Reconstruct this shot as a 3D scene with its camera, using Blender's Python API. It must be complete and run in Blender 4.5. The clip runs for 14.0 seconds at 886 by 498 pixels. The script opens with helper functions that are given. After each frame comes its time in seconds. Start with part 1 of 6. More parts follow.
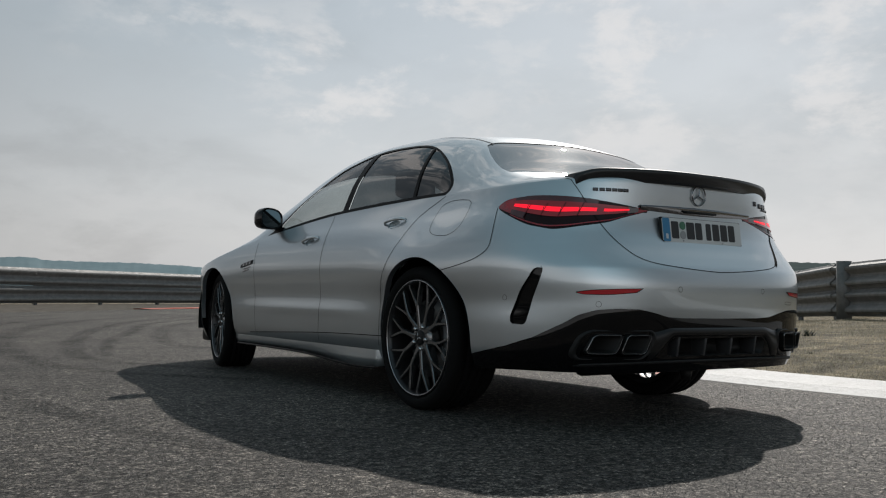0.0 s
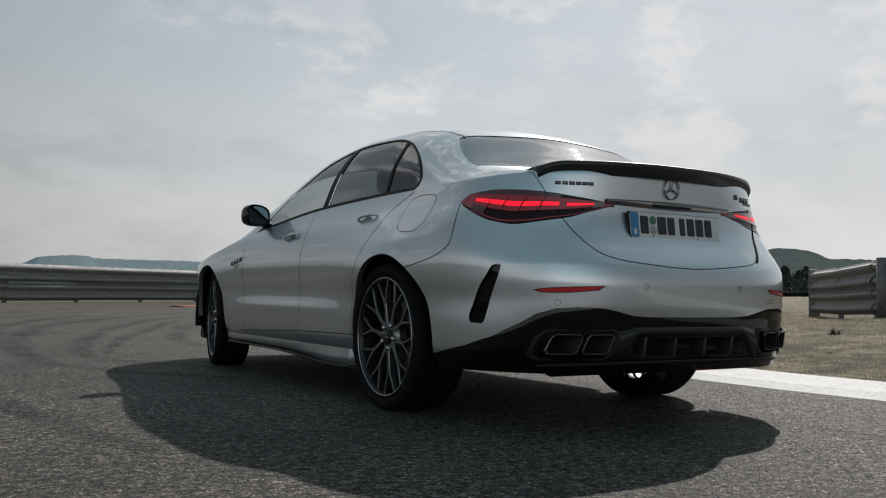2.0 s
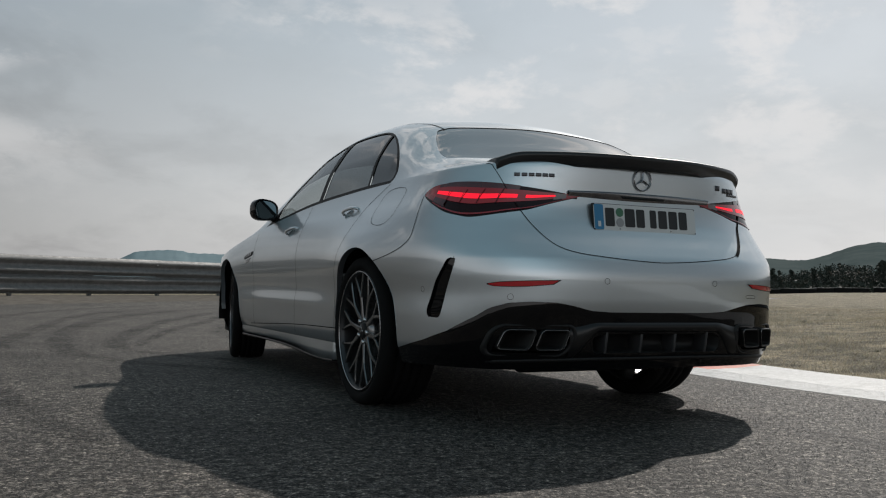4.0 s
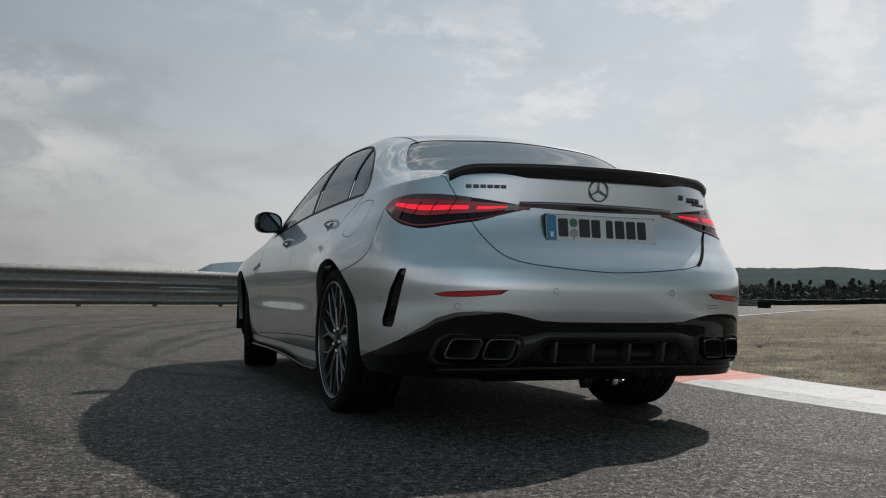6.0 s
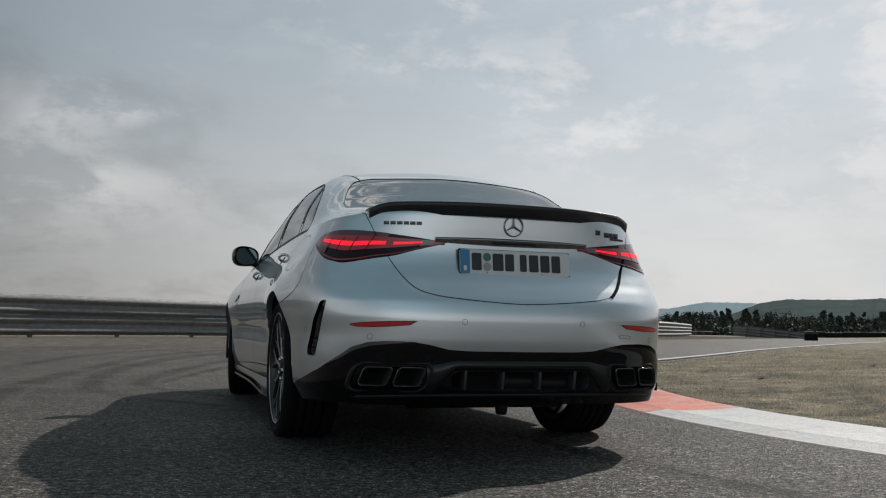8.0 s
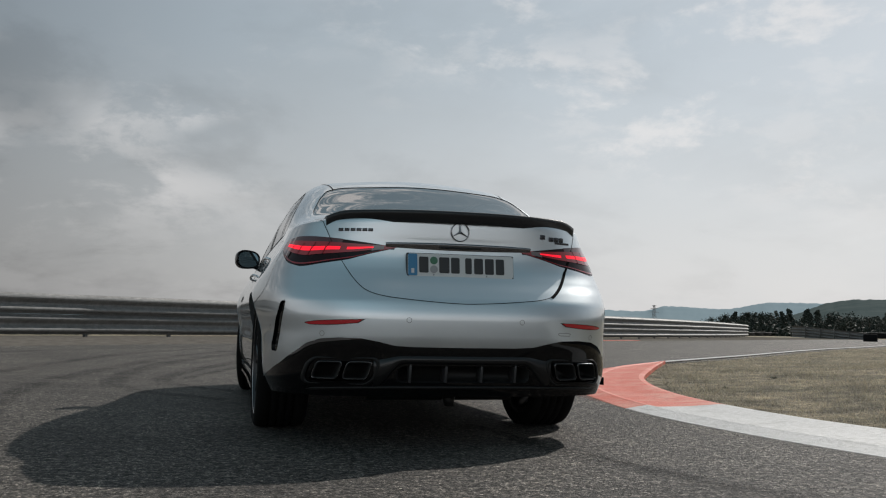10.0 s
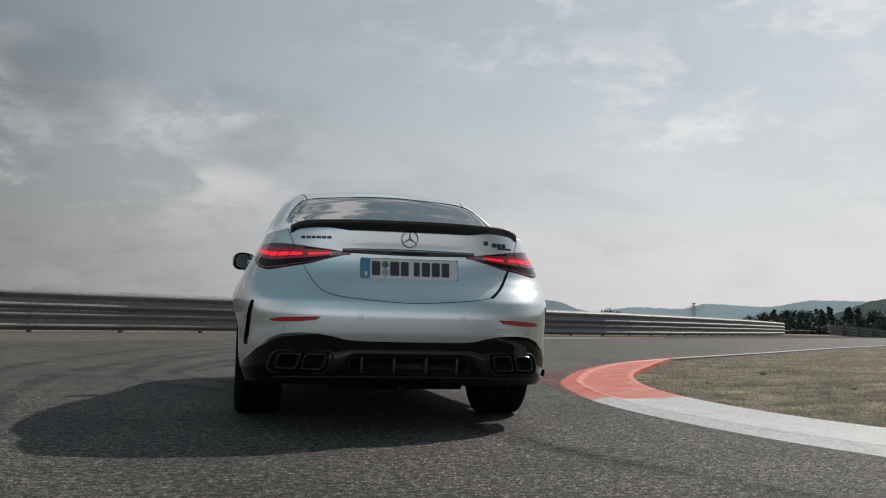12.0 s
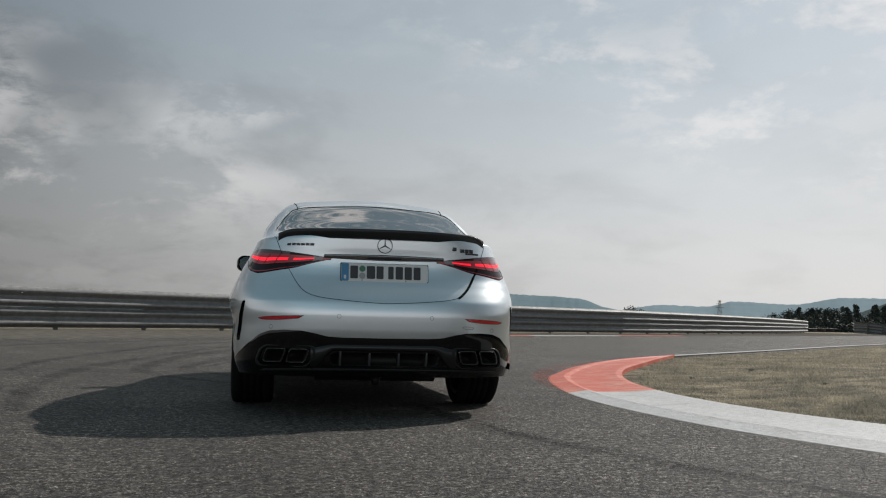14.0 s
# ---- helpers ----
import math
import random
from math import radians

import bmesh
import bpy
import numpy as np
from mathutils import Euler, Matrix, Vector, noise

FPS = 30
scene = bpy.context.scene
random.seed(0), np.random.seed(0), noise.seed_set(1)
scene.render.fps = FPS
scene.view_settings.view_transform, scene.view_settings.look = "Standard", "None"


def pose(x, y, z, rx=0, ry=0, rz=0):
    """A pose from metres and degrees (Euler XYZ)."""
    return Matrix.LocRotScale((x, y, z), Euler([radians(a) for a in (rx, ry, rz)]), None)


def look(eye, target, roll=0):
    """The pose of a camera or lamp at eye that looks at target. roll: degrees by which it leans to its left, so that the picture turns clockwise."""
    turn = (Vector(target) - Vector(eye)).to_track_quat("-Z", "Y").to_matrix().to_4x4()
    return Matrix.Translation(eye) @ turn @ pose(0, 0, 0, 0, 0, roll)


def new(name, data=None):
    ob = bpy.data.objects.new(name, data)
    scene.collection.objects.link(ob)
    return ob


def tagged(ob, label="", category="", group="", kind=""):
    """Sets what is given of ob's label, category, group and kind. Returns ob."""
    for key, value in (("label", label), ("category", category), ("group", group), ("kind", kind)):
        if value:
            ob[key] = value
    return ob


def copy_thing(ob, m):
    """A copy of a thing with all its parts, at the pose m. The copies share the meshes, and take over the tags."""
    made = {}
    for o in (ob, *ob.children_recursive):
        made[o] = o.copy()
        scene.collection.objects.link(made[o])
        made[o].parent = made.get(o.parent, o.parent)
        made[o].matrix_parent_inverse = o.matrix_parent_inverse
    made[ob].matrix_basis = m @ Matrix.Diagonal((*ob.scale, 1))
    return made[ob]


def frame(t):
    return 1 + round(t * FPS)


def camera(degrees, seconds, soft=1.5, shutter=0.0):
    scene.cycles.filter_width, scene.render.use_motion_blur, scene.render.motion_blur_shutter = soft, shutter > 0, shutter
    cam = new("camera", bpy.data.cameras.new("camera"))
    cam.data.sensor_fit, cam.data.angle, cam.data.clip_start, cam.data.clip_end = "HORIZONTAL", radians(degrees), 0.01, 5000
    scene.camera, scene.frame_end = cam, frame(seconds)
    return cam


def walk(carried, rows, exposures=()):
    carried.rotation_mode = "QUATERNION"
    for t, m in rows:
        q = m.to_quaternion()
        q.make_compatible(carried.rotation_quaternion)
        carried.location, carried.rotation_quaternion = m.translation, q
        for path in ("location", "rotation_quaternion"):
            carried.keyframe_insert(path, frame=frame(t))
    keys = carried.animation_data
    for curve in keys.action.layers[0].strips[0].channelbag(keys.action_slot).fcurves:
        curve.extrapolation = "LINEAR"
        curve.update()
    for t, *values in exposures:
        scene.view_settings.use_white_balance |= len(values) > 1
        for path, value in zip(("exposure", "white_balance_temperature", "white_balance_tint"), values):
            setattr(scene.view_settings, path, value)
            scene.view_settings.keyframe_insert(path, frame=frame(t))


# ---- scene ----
cam = camera(51.8, 14.0, soft=1.15)
PATH = [
    (0, (-3.241, -3.756, 0.55), (-2.132, -2.094, 0.652), 0.9),
    (0.5, (-3.174, -3.771, 0.555), (-2.07, -2.106, 0.655), 1.0),
    (1, (-3.085, -3.79, 0.553), (-1.997, -2.114, 0.652), 0.9),
    (1.5, (-2.977, -3.824, 0.553), (-1.917, -2.131, 0.651), 0.9),
    (2, (-2.866, -3.844, 0.557), (-1.84, -2.13, 0.652), 0.9),
    (2.5, (-2.75, -3.881, 0.561), (-1.764, -2.144, 0.653), 1.0),
    (3, (-2.638, -3.928, 0.56), (-1.69, -2.17, 0.65), 1.1),
    (3.2, (-2.584, -3.953, 0.562), (-1.653, -2.185, 0.65), 1.1),
    (5.5, (-2.089, -4.23, 0.563), (-1.338, -2.378, 0.648), 1.0),
    (6, (-1.985, -4.304, 0.568), (-1.265, -2.441, 0.669), 1.0),
    (6.5, (-1.875, -4.394, 0.566), (-1.184, -2.521, 0.688), 1.1),
    (7, (-1.769, -4.504, 0.57), (-1.102, -2.623, 0.712), 1.0),
    (7.5, (-1.658, -4.592, 0.574), (-1.017, -2.704, 0.731), 1.0),
    (8, (-1.547, -4.699, 0.573), (-0.927, -2.805, 0.741), 1.1),
    (10.5, (-1.08, -5.313, 0.571), (-0.608, -3.376, 0.735), 1.2),
    (11, (-0.991, -5.476, 0.574), (-0.541, -3.534, 0.736), 1.3),
    (11.5, (-0.929, -5.629, 0.576), (-0.49, -3.684, 0.736), 1.3),
    (12, (-0.857, -5.789, 0.579), (-0.436, -3.84, 0.738), 1.3),
    (12.5, (-0.797, -5.93, 0.582), (-0.391, -3.979, 0.74), 1.4),
    (13, (-0.747, -6.101, 0.584), (-0.356, -4.145, 0.739), 1.3),
    (13.5, (-0.708, -6.234, 0.584), (-0.329, -4.277, 0.74), 1.3),
    (14, (-0.665, -6.379, 0.589), (-0.296, -4.419, 0.742), 1.3),
]
walk(cam, [(t, look(eye, target, roll)) for t, eye, target, roll in PATH],
     exposures=((0.0, 0.48, 6500, 11), (14.0, 0.55, 6500, 11)))

# ---- world, sun ----
SUN_AZ, SUN_EL = 53.6, 38.1      # degrees: from +y towards +x, above the ground


def sky_world():
    world = bpy.data.worlds.new("hazy_sky")
    scene.world = world
    world.use_nodes = True
    nt = world.node_tree
    nt.nodes.clear()
    out, bg = nt.nodes.new("ShaderNodeOutputWorld"), nt.nodes.new("ShaderNodeBackground")
    sky = nt.nodes.new("ShaderNodeTexSky")
    sky.sky_type, sky.sun_disc = "NISHITA", False
    sky.sun_elevation, sky.sun_rotation = radians(SUN_EL), radians(SUN_AZ)
    sky.altitude, sky.air_density, sky.dust_density, sky.ozone_density = 100, 1.0, 1.2, 1.0
    tame = nt.nodes.new("ShaderNodeHueSaturation")
    tame.inputs["Saturation"].default_value = 0.56
    tame.inputs["Hue"].default_value, tame.inputs["Value"].default_value = 0.476, 0.95
    nt.links.new(sky.outputs["Color"], tame.inputs["Color"])
    # clouds: the view's direction laid on a high flat layer
    co = nt.nodes.new("ShaderNodeTexCoord")
    sep = nt.nodes.new("ShaderNodeSeparateXYZ")
    nt.links.new(co.outputs["Generated"], sep.inputs[0])

    def maths(op, a, b=None):
        n = nt.nodes.new("ShaderNodeMath")
        n.operation = op
        for i, v in enumerate((a, b)):
            if v is None:
                continue
            if isinstance(v, (int, float)):
                n.inputs[i].default_value = v
            else:
                nt.links.new(v, n.inputs[i])
        return n.outputs[0]
    up = maths("ADD", maths("MAXIMUM", sep.outputs["Z"], 0.0), 0.30)
    comb = nt.nodes.new("ShaderNodeCombineXYZ")
    nt.links.new(maths("DIVIDE", sep.outputs["X"], up), comb.inputs[0])
    nt.links.new(maths("DIVIDE", sep.outputs["Y"], up), comb.inputs[1])

    def cloud_noise(scale, detail, rough, distort, lo, hi, shift, round_=False):
        mp = nt.nodes.new("ShaderNodeMapping")
        mp.inputs["Location"].default_value = shift
        nt.links.new(co.outputs["Generated"] if round_ else comb.outputs[0], mp.inputs["Vector"])
        mp.inputs["Scale"].default_value = (1, 1, 2.1 if round_ else 1)
        n = nt.nodes.new("ShaderNodeTexNoise")
        n.inputs["Scale"].default_value, n.inputs["Detail"].default_value = scale, detail
        n.inputs["Roughness"].default_value, n.inputs["Distortion"].default_value = rough, distort
        nt.links.new(mp.outputs[0], n.inputs["Vector"])
        r = nt.nodes.new("ShaderNodeMapRange")
        r.interpolation_type = "SMOOTHSTEP"
        r.inputs["From Min"].default_value, r.inputs["From Max"].default_value = lo, hi
        nt.links.new(n.outputs["Fac"], r.inputs["Value"])
        return r.outputs[0]
    big = cloud_noise(2.0, 3.0, 0.5, 0.2, 0.32, 0.50, (3.1, 1.7, 0), True)
    fine = cloud_noise(6.5, 12.0, 0.62, 0.15, 0.48, 0.62, (0.4, 5.2, 0), True)
    veil = cloud_noise(1.3, 6.0, 0.55, 0.2, 0.40, 0.75, (7.0, 2.0, 0))
    # haze is thick round the sun and thin in the sky behind the camera
    to_sun_dir = nt.nodes.new("ShaderNodeVectorMath")
    to_sun_dir.operation = "DOT_PRODUCT"
    nt.links.new(co.outputs["Generated"], to_sun_dir.inputs[0])
    to_sun_dir.inputs[1].default_value = (math.sin(radians(SUN_AZ)) * math.cos(radians(SUN_EL)), math.cos(radians(SUN_AZ)) * math.cos(radians(SUN_EL)), math.sin(radians(SUN_EL)))
    haze = nt.nodes.new("ShaderNodeMapRange")
    haze.interpolation_type = "SMOOTHSTEP"
    for key, v in (("From Min", -0.2), ("From Max", 0.9), ("To Min", HAZE_FAR), ("To Max", HAZE_NEAR)):
        haze.inputs[key].default_value = v
    nt.links.new(to_sun_dir.outputs["Value"], haze.inputs["Value"])
    high = nt.nodes.new("ShaderNodeMapRange")
    high.interpolation_type = "SMOOTHSTEP"
    for key, v in (("From Min", 0.42), ("From Max", 0.75), ("To Min", 1.0), ("To Max", 0.0)):
        high.inputs[key].default_value = v
    nt.links.new(sep.outputs["Z"], high.inputs["Value"])
    grey = maths("MULTIPLY", maths("ADD", maths("MULTIPLY", veil, CLOUD_GREY), haze.outputs[0]), high.outputs[0])
    # bright wisps lift the sky, thin grey veils take some of its blue
    dull = nt.nodes.new("ShaderNodeMixRGB")
    nt.links.new(grey, dull.inputs[0])
    nt.links.new(tame.outputs["Color"], dull.inputs[1])
    dull.inputs[2].default_value = VEIL
    # white haze low on the horizon; opposite the sun it is sunlit, with clear blue above it
    def ranged(value, lo, hi, a, b):
        r = nt.nodes.new("ShaderNodeMapRange")
        r.interpolation_type = "SMOOTHSTEP"
        for key, v in (("From Min", lo), ("From Max", hi), ("To Min", a), ("To Max", b)):
            r.inputs[key].default_value = v
        nt.links.new(value, r.inputs["Value"])
        return r.outputs[0]

    def blend(fac, base, color):
        n = nt.nodes.new("ShaderNodeMixRGB")
        nt.links.new(fac, n.inputs[0])
        nt.links.new(base, n.inputs[1])
        n.inputs[2].default_value = color
        return n.outputs[0]
    low = blend(ranged(sep.outputs["Z"], 0.0, 0.34, 0.80, 0.0), dull.outputs[0], HORIZON)
    # the sky falls off away from the sun, and heavier grey cloud breaks it up there
    shade = maths("MULTIPLY", ranged(to_sun_dir.outputs["Value"], 0.22, 0.85, 0.36, 1.0), ranged(sep.outputs["Z"], 0.42, 0.75, 1.0, 0.62))
    heavy = cloud_noise(2.4, 8.0, 0.58, 0.3, 0.46, 0.66, (5.3, 0.9, 0))
    heavy = maths("MULTIPLY", heavy, ranged(sep.outputs["Y"], -0.35, 0.30, 0.0, 1.0))
    thin = maths("SUBTRACT", 1.0, maths("MULTIPLY", maths("MULTIPLY", heavy, 0.22), ranged(to_sun_dir.outputs["Value"], 0.3, 0.85, 1.0, 0.25)))
    dim = nt.nodes.new("ShaderNodeVectorMath")
    dim.operation = "SCALE"
    nt.links.new(low, dim.inputs[0])
    nt.links.new(maths("MULTIPLY", shade, thin), dim.inputs["Scale"])
    haze_low = nt.nodes.new("ShaderNodeRGB")
    haze_low.outputs[0].default_value = REAR_LOW
    behind = blend(ranged(sep.outputs["Z"], 0.0, 0.46, 0.0, 1.0), haze_low.outputs[0], REAR_BLUE)
    turn = nt.nodes.new("ShaderNodeMixRGB")
    nt.links.new(ranged(maths("SUBTRACT", to_sun_dir.outputs["Value"], maths("MULTIPLY", sep.outputs["Z"], 0.45)), -0.48, 0.17, 0.95, 0.0), turn.inputs[0])
    nt.links.new(dim.outputs[0], turn.inputs[1])
    lobe = nt.nodes.new("ShaderNodeVectorMath")
    lobe.operation = "SCALE"
    nt.links.new(behind, lobe.inputs[0])
    nt.links.new(ranged(maths("MULTIPLY", sep.outputs["X"], sep.outputs["X"]), 0.04, 0.55, 1.08, 0.68), lobe.inputs["Scale"])
    nt.links.new(lobe.outputs[0], turn.inputs[2])
    # overhead the haze thins to blue-grey, paler towards the sun
    near_sun = nt.nodes.new("ShaderNodeRGB")
    near_sun.outputs[0].default_value = CROWN_SUN
    crown = blend(ranged(to_sun_dir.outputs["Value"], 0.55, 0.95, 1.0, 0.0), near_sun.outputs[0], CROWN)
    lid = nt.nodes.new("ShaderNodeMixRGB")
    nt.links.new(ranged(sep.outputs["Z"], 0.46, 0.62, 0.0, 0.8), lid.inputs[0])
    nt.links.new(turn.outputs[0], lid.inputs[1])
    nt.links.new(crown, lid.inputs[2])
    lit = lid.outputs[0]
    puff = maths("MULTIPLY", maths("MULTIPLY", maths("MULTIPLY", big, fine), CLOUD_PUFF), ranged(to_sun_dir.outputs["Value"], 0.35, 0.90, 1.0, 0.6))
    tuft = maths("MULTIPLY", cloud_noise(11.0, 10.0, 0.62, 0.25, 0.50, 0.66, (2.3, 8.1, 0.7), True), ranged(to_sun_dir.outputs["Value"], 0.45, 0.85, 0.62, 0.2))
    puff = maths("MAXIMUM", puff, maths("MULTIPLY", tuft, big))
    puff = maths("MULTIPLY", puff, ranged(sep.outputs["Z"], 0.06, 0.20, 0.12, 1.0))
    puff = maths("MULTIPLY", puff, maths("MULTIPLY", ranged(sep.outputs["Y"], -0.30, 0.40, 0.06, 1.0), ranged(maths("SUBTRACT", sep.outputs["X"], sep.outputs["Z"]), -1.1, -0.75, 0.05, 1.0)))
    puff = maths("MINIMUM", 1.0, maths("MULTIPLY", puff, ranged(sep.outputs["Z"], 0.42, 0.6, 1.0, 2.6)))
    white = nt.nodes.new("ShaderNodeVectorMath")
    white.operation = "SCALE"
    white.inputs[0].default_value = WISP
    nt.links.new(ranged(to_sun_dir.outputs["Value"], 0.1, 0.7, 0.72, 1.0), white.inputs["Scale"])
    lift = nt.nodes.new("ShaderNodeMixRGB")
    nt.links.new(puff, lift.inputs[0])
    nt.links.new(lit, lift.inputs[1])
    nt.links.new(white.outputs[0], lift.inputs[2])
    nt.links.new(lift.outputs[0], bg.inputs["Color"])
    bg.inputs["Strength"].default_value = SKY_STRENGTH
    nt.links.new(bg.outputs[0], out.inputs["Surface"])


SKY_STRENGTH, CLOUD_PUFF, CLOUD_GREY = 0.078, 0.92, 0.25
HAZE_FAR, HAZE_NEAR = 0.05, 0.66
HORIZON = (6.5, 6.5, 6.45, 1)
REAR_LOW, REAR_BLUE = (10.2, 10.2, 10.2, 1), (2.3, 3.75, 4.4, 1)
CROWN, CROWN_SUN = (1.35, 2.1, 2.5, 1), (2.7, 3.6, 4.1, 1)
VEIL, WISP = (3.5, 4.0, 4.3, 1), (7.5, 7.35, 7.2)
sky_world()
sun_data = bpy.data.lights.new("sun", "SUN")
sun_data.energy, sun_data.angle, sun_data.color = 2.75, radians(0.6), (1.0, 0.95, 0.88)
sun = new("sun", sun_data)
to_sun = Vector((math.sin(radians(SUN_AZ)) * math.cos(radians(SUN_EL)), math.cos(radians(SUN_AZ)) * math.cos(radians(SUN_EL)), math.sin(radians(SUN_EL))))
sun.matrix_world = look(to_sun * 60, (0, 0, 0))

# ---- materials ----
def material(name, color, rough=0.5, metal=0.0, coat=0.0, coat_rough=0.03, spec=0.5, emit=None, emit_strength=0.0):
    m = bpy.data.materials.new(name)
    m.use_nodes = True
    b = m.node_tree.nodes["Principled BSDF"]
    b.inputs["Base Color"].default_value = (*color, 1)
    b.inputs["Roughness"].default_value = rough
    b.inputs["Metallic"].default_value = metal
    b.inputs["Coat Weight"].default_value = coat
    b.inputs["Coat Roughness"].default_value = coat_rough
    b.inputs["Specular IOR Level"].default_value = spec
    if emit:
        b.inputs["Emission Color"].default_value = (*emit, 1)
        b.inputs["Emission Strength"].default_value = emit_strength
    return m


class Graph:
    """Short names for the nodes of one material."""
    def __init__(self, m):
        self.nt, self.bsdf = m.node_tree, m.node_tree.nodes["Principled BSDF"]
        self.place = self.nt.nodes.new("ShaderNodeTexCoord").outputs["Object"]

    def node(self, kind, **values):
        n = self.nt.nodes.new(kind)
        for key, v in values.items():
            slot = n.inputs[key.replace("_", " ")]
            if hasattr(v, "is_output"):
                self.nt.links.new(v, slot)
            else:
                slot.default_value = v
        return n

    def noise(self, scale, detail=4.0, rough=0.55, distort=0.0, vector=None):
        return self.node("ShaderNodeTexNoise", Vector=vector or self.place, Scale=scale, Detail=detail, Roughness=rough, Distortion=distort).outputs["Fac"]

    def ramp(self, fac, *stops):
        n = self.node("ShaderNodeValToRGB", Fac=fac)
        e = n.color_ramp.elements
        while len(e) < len(stops):
            e.new(0.5)
        for el, (p, c) in zip(e, stops):
            el.position, el.color = p, (*c, 1) if len(c) == 3 else c
        return n.outputs["Color"]

    def mix(self, fac, a, b, how="MIX"):
        n = self.nt.nodes.new("ShaderNodeMixRGB")
        n.blend_type = how
        for i, v in enumerate((fac, a, b)):
            if hasattr(v, "is_output"):
                self.nt.links.new(v, n.inputs[i])
            else:
                n.inputs[i].default_value = v if i == 0 else (*v, 1)
        return n.outputs[0]

    def maths(self, op, a, b=0.0):
        n = self.nt.nodes.new("ShaderNodeMath")
        n.operation = op
        for i, v in enumerate((a, b)):
            if hasattr(v, "is_output"):
                self.nt.links.new(v, n.inputs[i])
            else:
                n.inputs[i].default_value = v
        return n.outputs[0]

    def link(self, out, name):
        self.nt.links.new(out, self.bsdf.inputs[name])

    def bump(self, height, strength, distance, normal=None):
        n = self.node("ShaderNodeBump", Height=height, Strength=strength, Distance=distance)
        if normal is not None:
            self.nt.links.new(normal, n.inputs["Normal"])
        self.nt.links.new(n.outputs[0], self.bsdf.inputs["Normal"])
        return n.outputs[0]


def asphalt_material():
    m = material("asphalt", (.05, .05, .05), 0.72, spec=0.16)
    g = Graph(m)
    v = g.node("ShaderNodeTexVoronoi", Vector=g.place, Scale=95.0)
    stones = g.ramp(v.outputs["Color"], (0.0, (.007, .007, .007)), (0.45, (.021, .0207, .0203)), (0.75, (.036, .035, .034)), (0.92, (.056, .0545, .052)), (1.0, (.11, .107, .103)))
    grit = g.noise(88.0, 7.0, 0.85)
    clots = g.ramp(grit, (0.43, (.06, .06, .06)), (0.5, (.72, .71, .70)), (0.57, (2.1, 2.06, 2.0)))
    stones = g.mix(1.0, stones, clots, "MULTIPLY")
    chips = g.noise(27.0, 8.0, 0.80)
    mid = g.ramp(chips, (0.43, (.16, .16, .16)), (0.5, (.85, .84, .83)), (0.57, (2.0, 1.97, 1.92)))
    stones = g.mix(1.0, stones, mid, "MULTIPLY")
    wide = g.ramp(g.noise(0.45, 7.0, 0.65, 0.4), (0.3, (2.12, 2.05, 1.99)), (0.7, (3.85, 3.70, 3.56)))
    dust = g.ramp(g.noise(7.0, 6.0, 0.65), (0.35, (.85, .85, .86)), (0.75, (1.3, 1.28, 1.24)))
    worn = g.ramp(g.noise(1.7, 7.0, 0.68, 0.8), (0.36, (.74, .74, .75)), (0.52, (1.0, 1.0, 1.0)), (0.68, (1.26, 1.25, 1.23)))
    g.link(g.mix(1.0, g.mix(1.0, g.mix(1.0, stones, wide, "MULTIPLY"), dust, "MULTIPLY"), worn, "MULTIPLY"), "Base Color")
    g.link(g.ramp(g.noise(60.0, 3.0), (0.3, (.62,) * 3), (0.7, (.84,) * 3)), "Roughness")
    n = g.bump(chips, 0.55, 0.018)
    g.bump(v.outputs["Color"], 0.3, 0.004, n)
    return m


def grass_material():
    m = material("dry_grass", (.2, .18, .12), 0.9, spec=0.2)
    g = Graph(m)
    fine = g.ramp(g.noise(42.0, 9.0, 0.78), (0.36, (.052, .047, .037)), (0.5, (.155, .140, .110)), (0.66, (.40, .365, .30)))
    green = g.ramp(g.noise(0.8, 6.0, 0.6, 0.5), (0.38, (1.38, 1.31, 1.20)), (0.62, (.72, .71, .62)))
    spots = g.ramp(g.noise(3.2, 8.0, 0.7), (0.36, (.40, .39, .36)), (0.5, (1, .98, .94)), (0.62, (1.75, 1.68, 1.52)))
    g.link(g.mix(1.0, g.mix(1.0, fine, green, "MULTIPLY"), spots, "MULTIPLY"), "Base Color")
    g.bump(g.noise(30.0, 8.0, 0.7), 1.0, 0.06)
    return m


def painted_kerb(name, color, worn, wear):
    m = material(name, color, 0.62, spec=0.35)
    g = Graph(m)
    c = g.ramp(g.noise(2.2, 8.0, 0.65, 0.8), (wear - .1, worn), (wear + .1, color), (1.0, tuple(min(1, k * 1.12) for k in color)))
    streak = g.node("ShaderNodeMapping", Vector=g.place, Scale=(9.0, 0.6, 1.0)).outputs[0]
    marks = g.ramp(g.noise(1.6, 6.0, 0.6, 0.6, streak), (0.64, (1, 1, 1)), (0.72, (.45, .44, .43)))
    rub = g.ramp(g.noise(28.0, 6.0, 0.7), (0.34, (.82, .81, .80)), (0.6, (1.06, 1.06, 1.06)))
    g.link(g.mix(1.0, g.mix(0.75, c, marks, "MULTIPLY"), rub, "MULTIPLY"), "Base Color")
    g.bump(g.noise(24.0, 8.0, 0.7), 0.8, 0.012)
    return m


def steel_material():
    m = material("galvanised_steel", (.30, .30, .295), 0.6, 0.35)
    g = Graph(m)
    g.link(g.ramp(g.noise(5.0, 8.0, 0.65), (0.3, (.14, .139, .136)), (0.55, (.20, .198, .194)), (0.8, (.26, .257, .252))), "Base Color")
    g.link(g.ramp(g.noise(14.0, 5.0), (0.3, (.52,) * 3), (0.7, (.72,) * 3)), "Roughness")
    return m


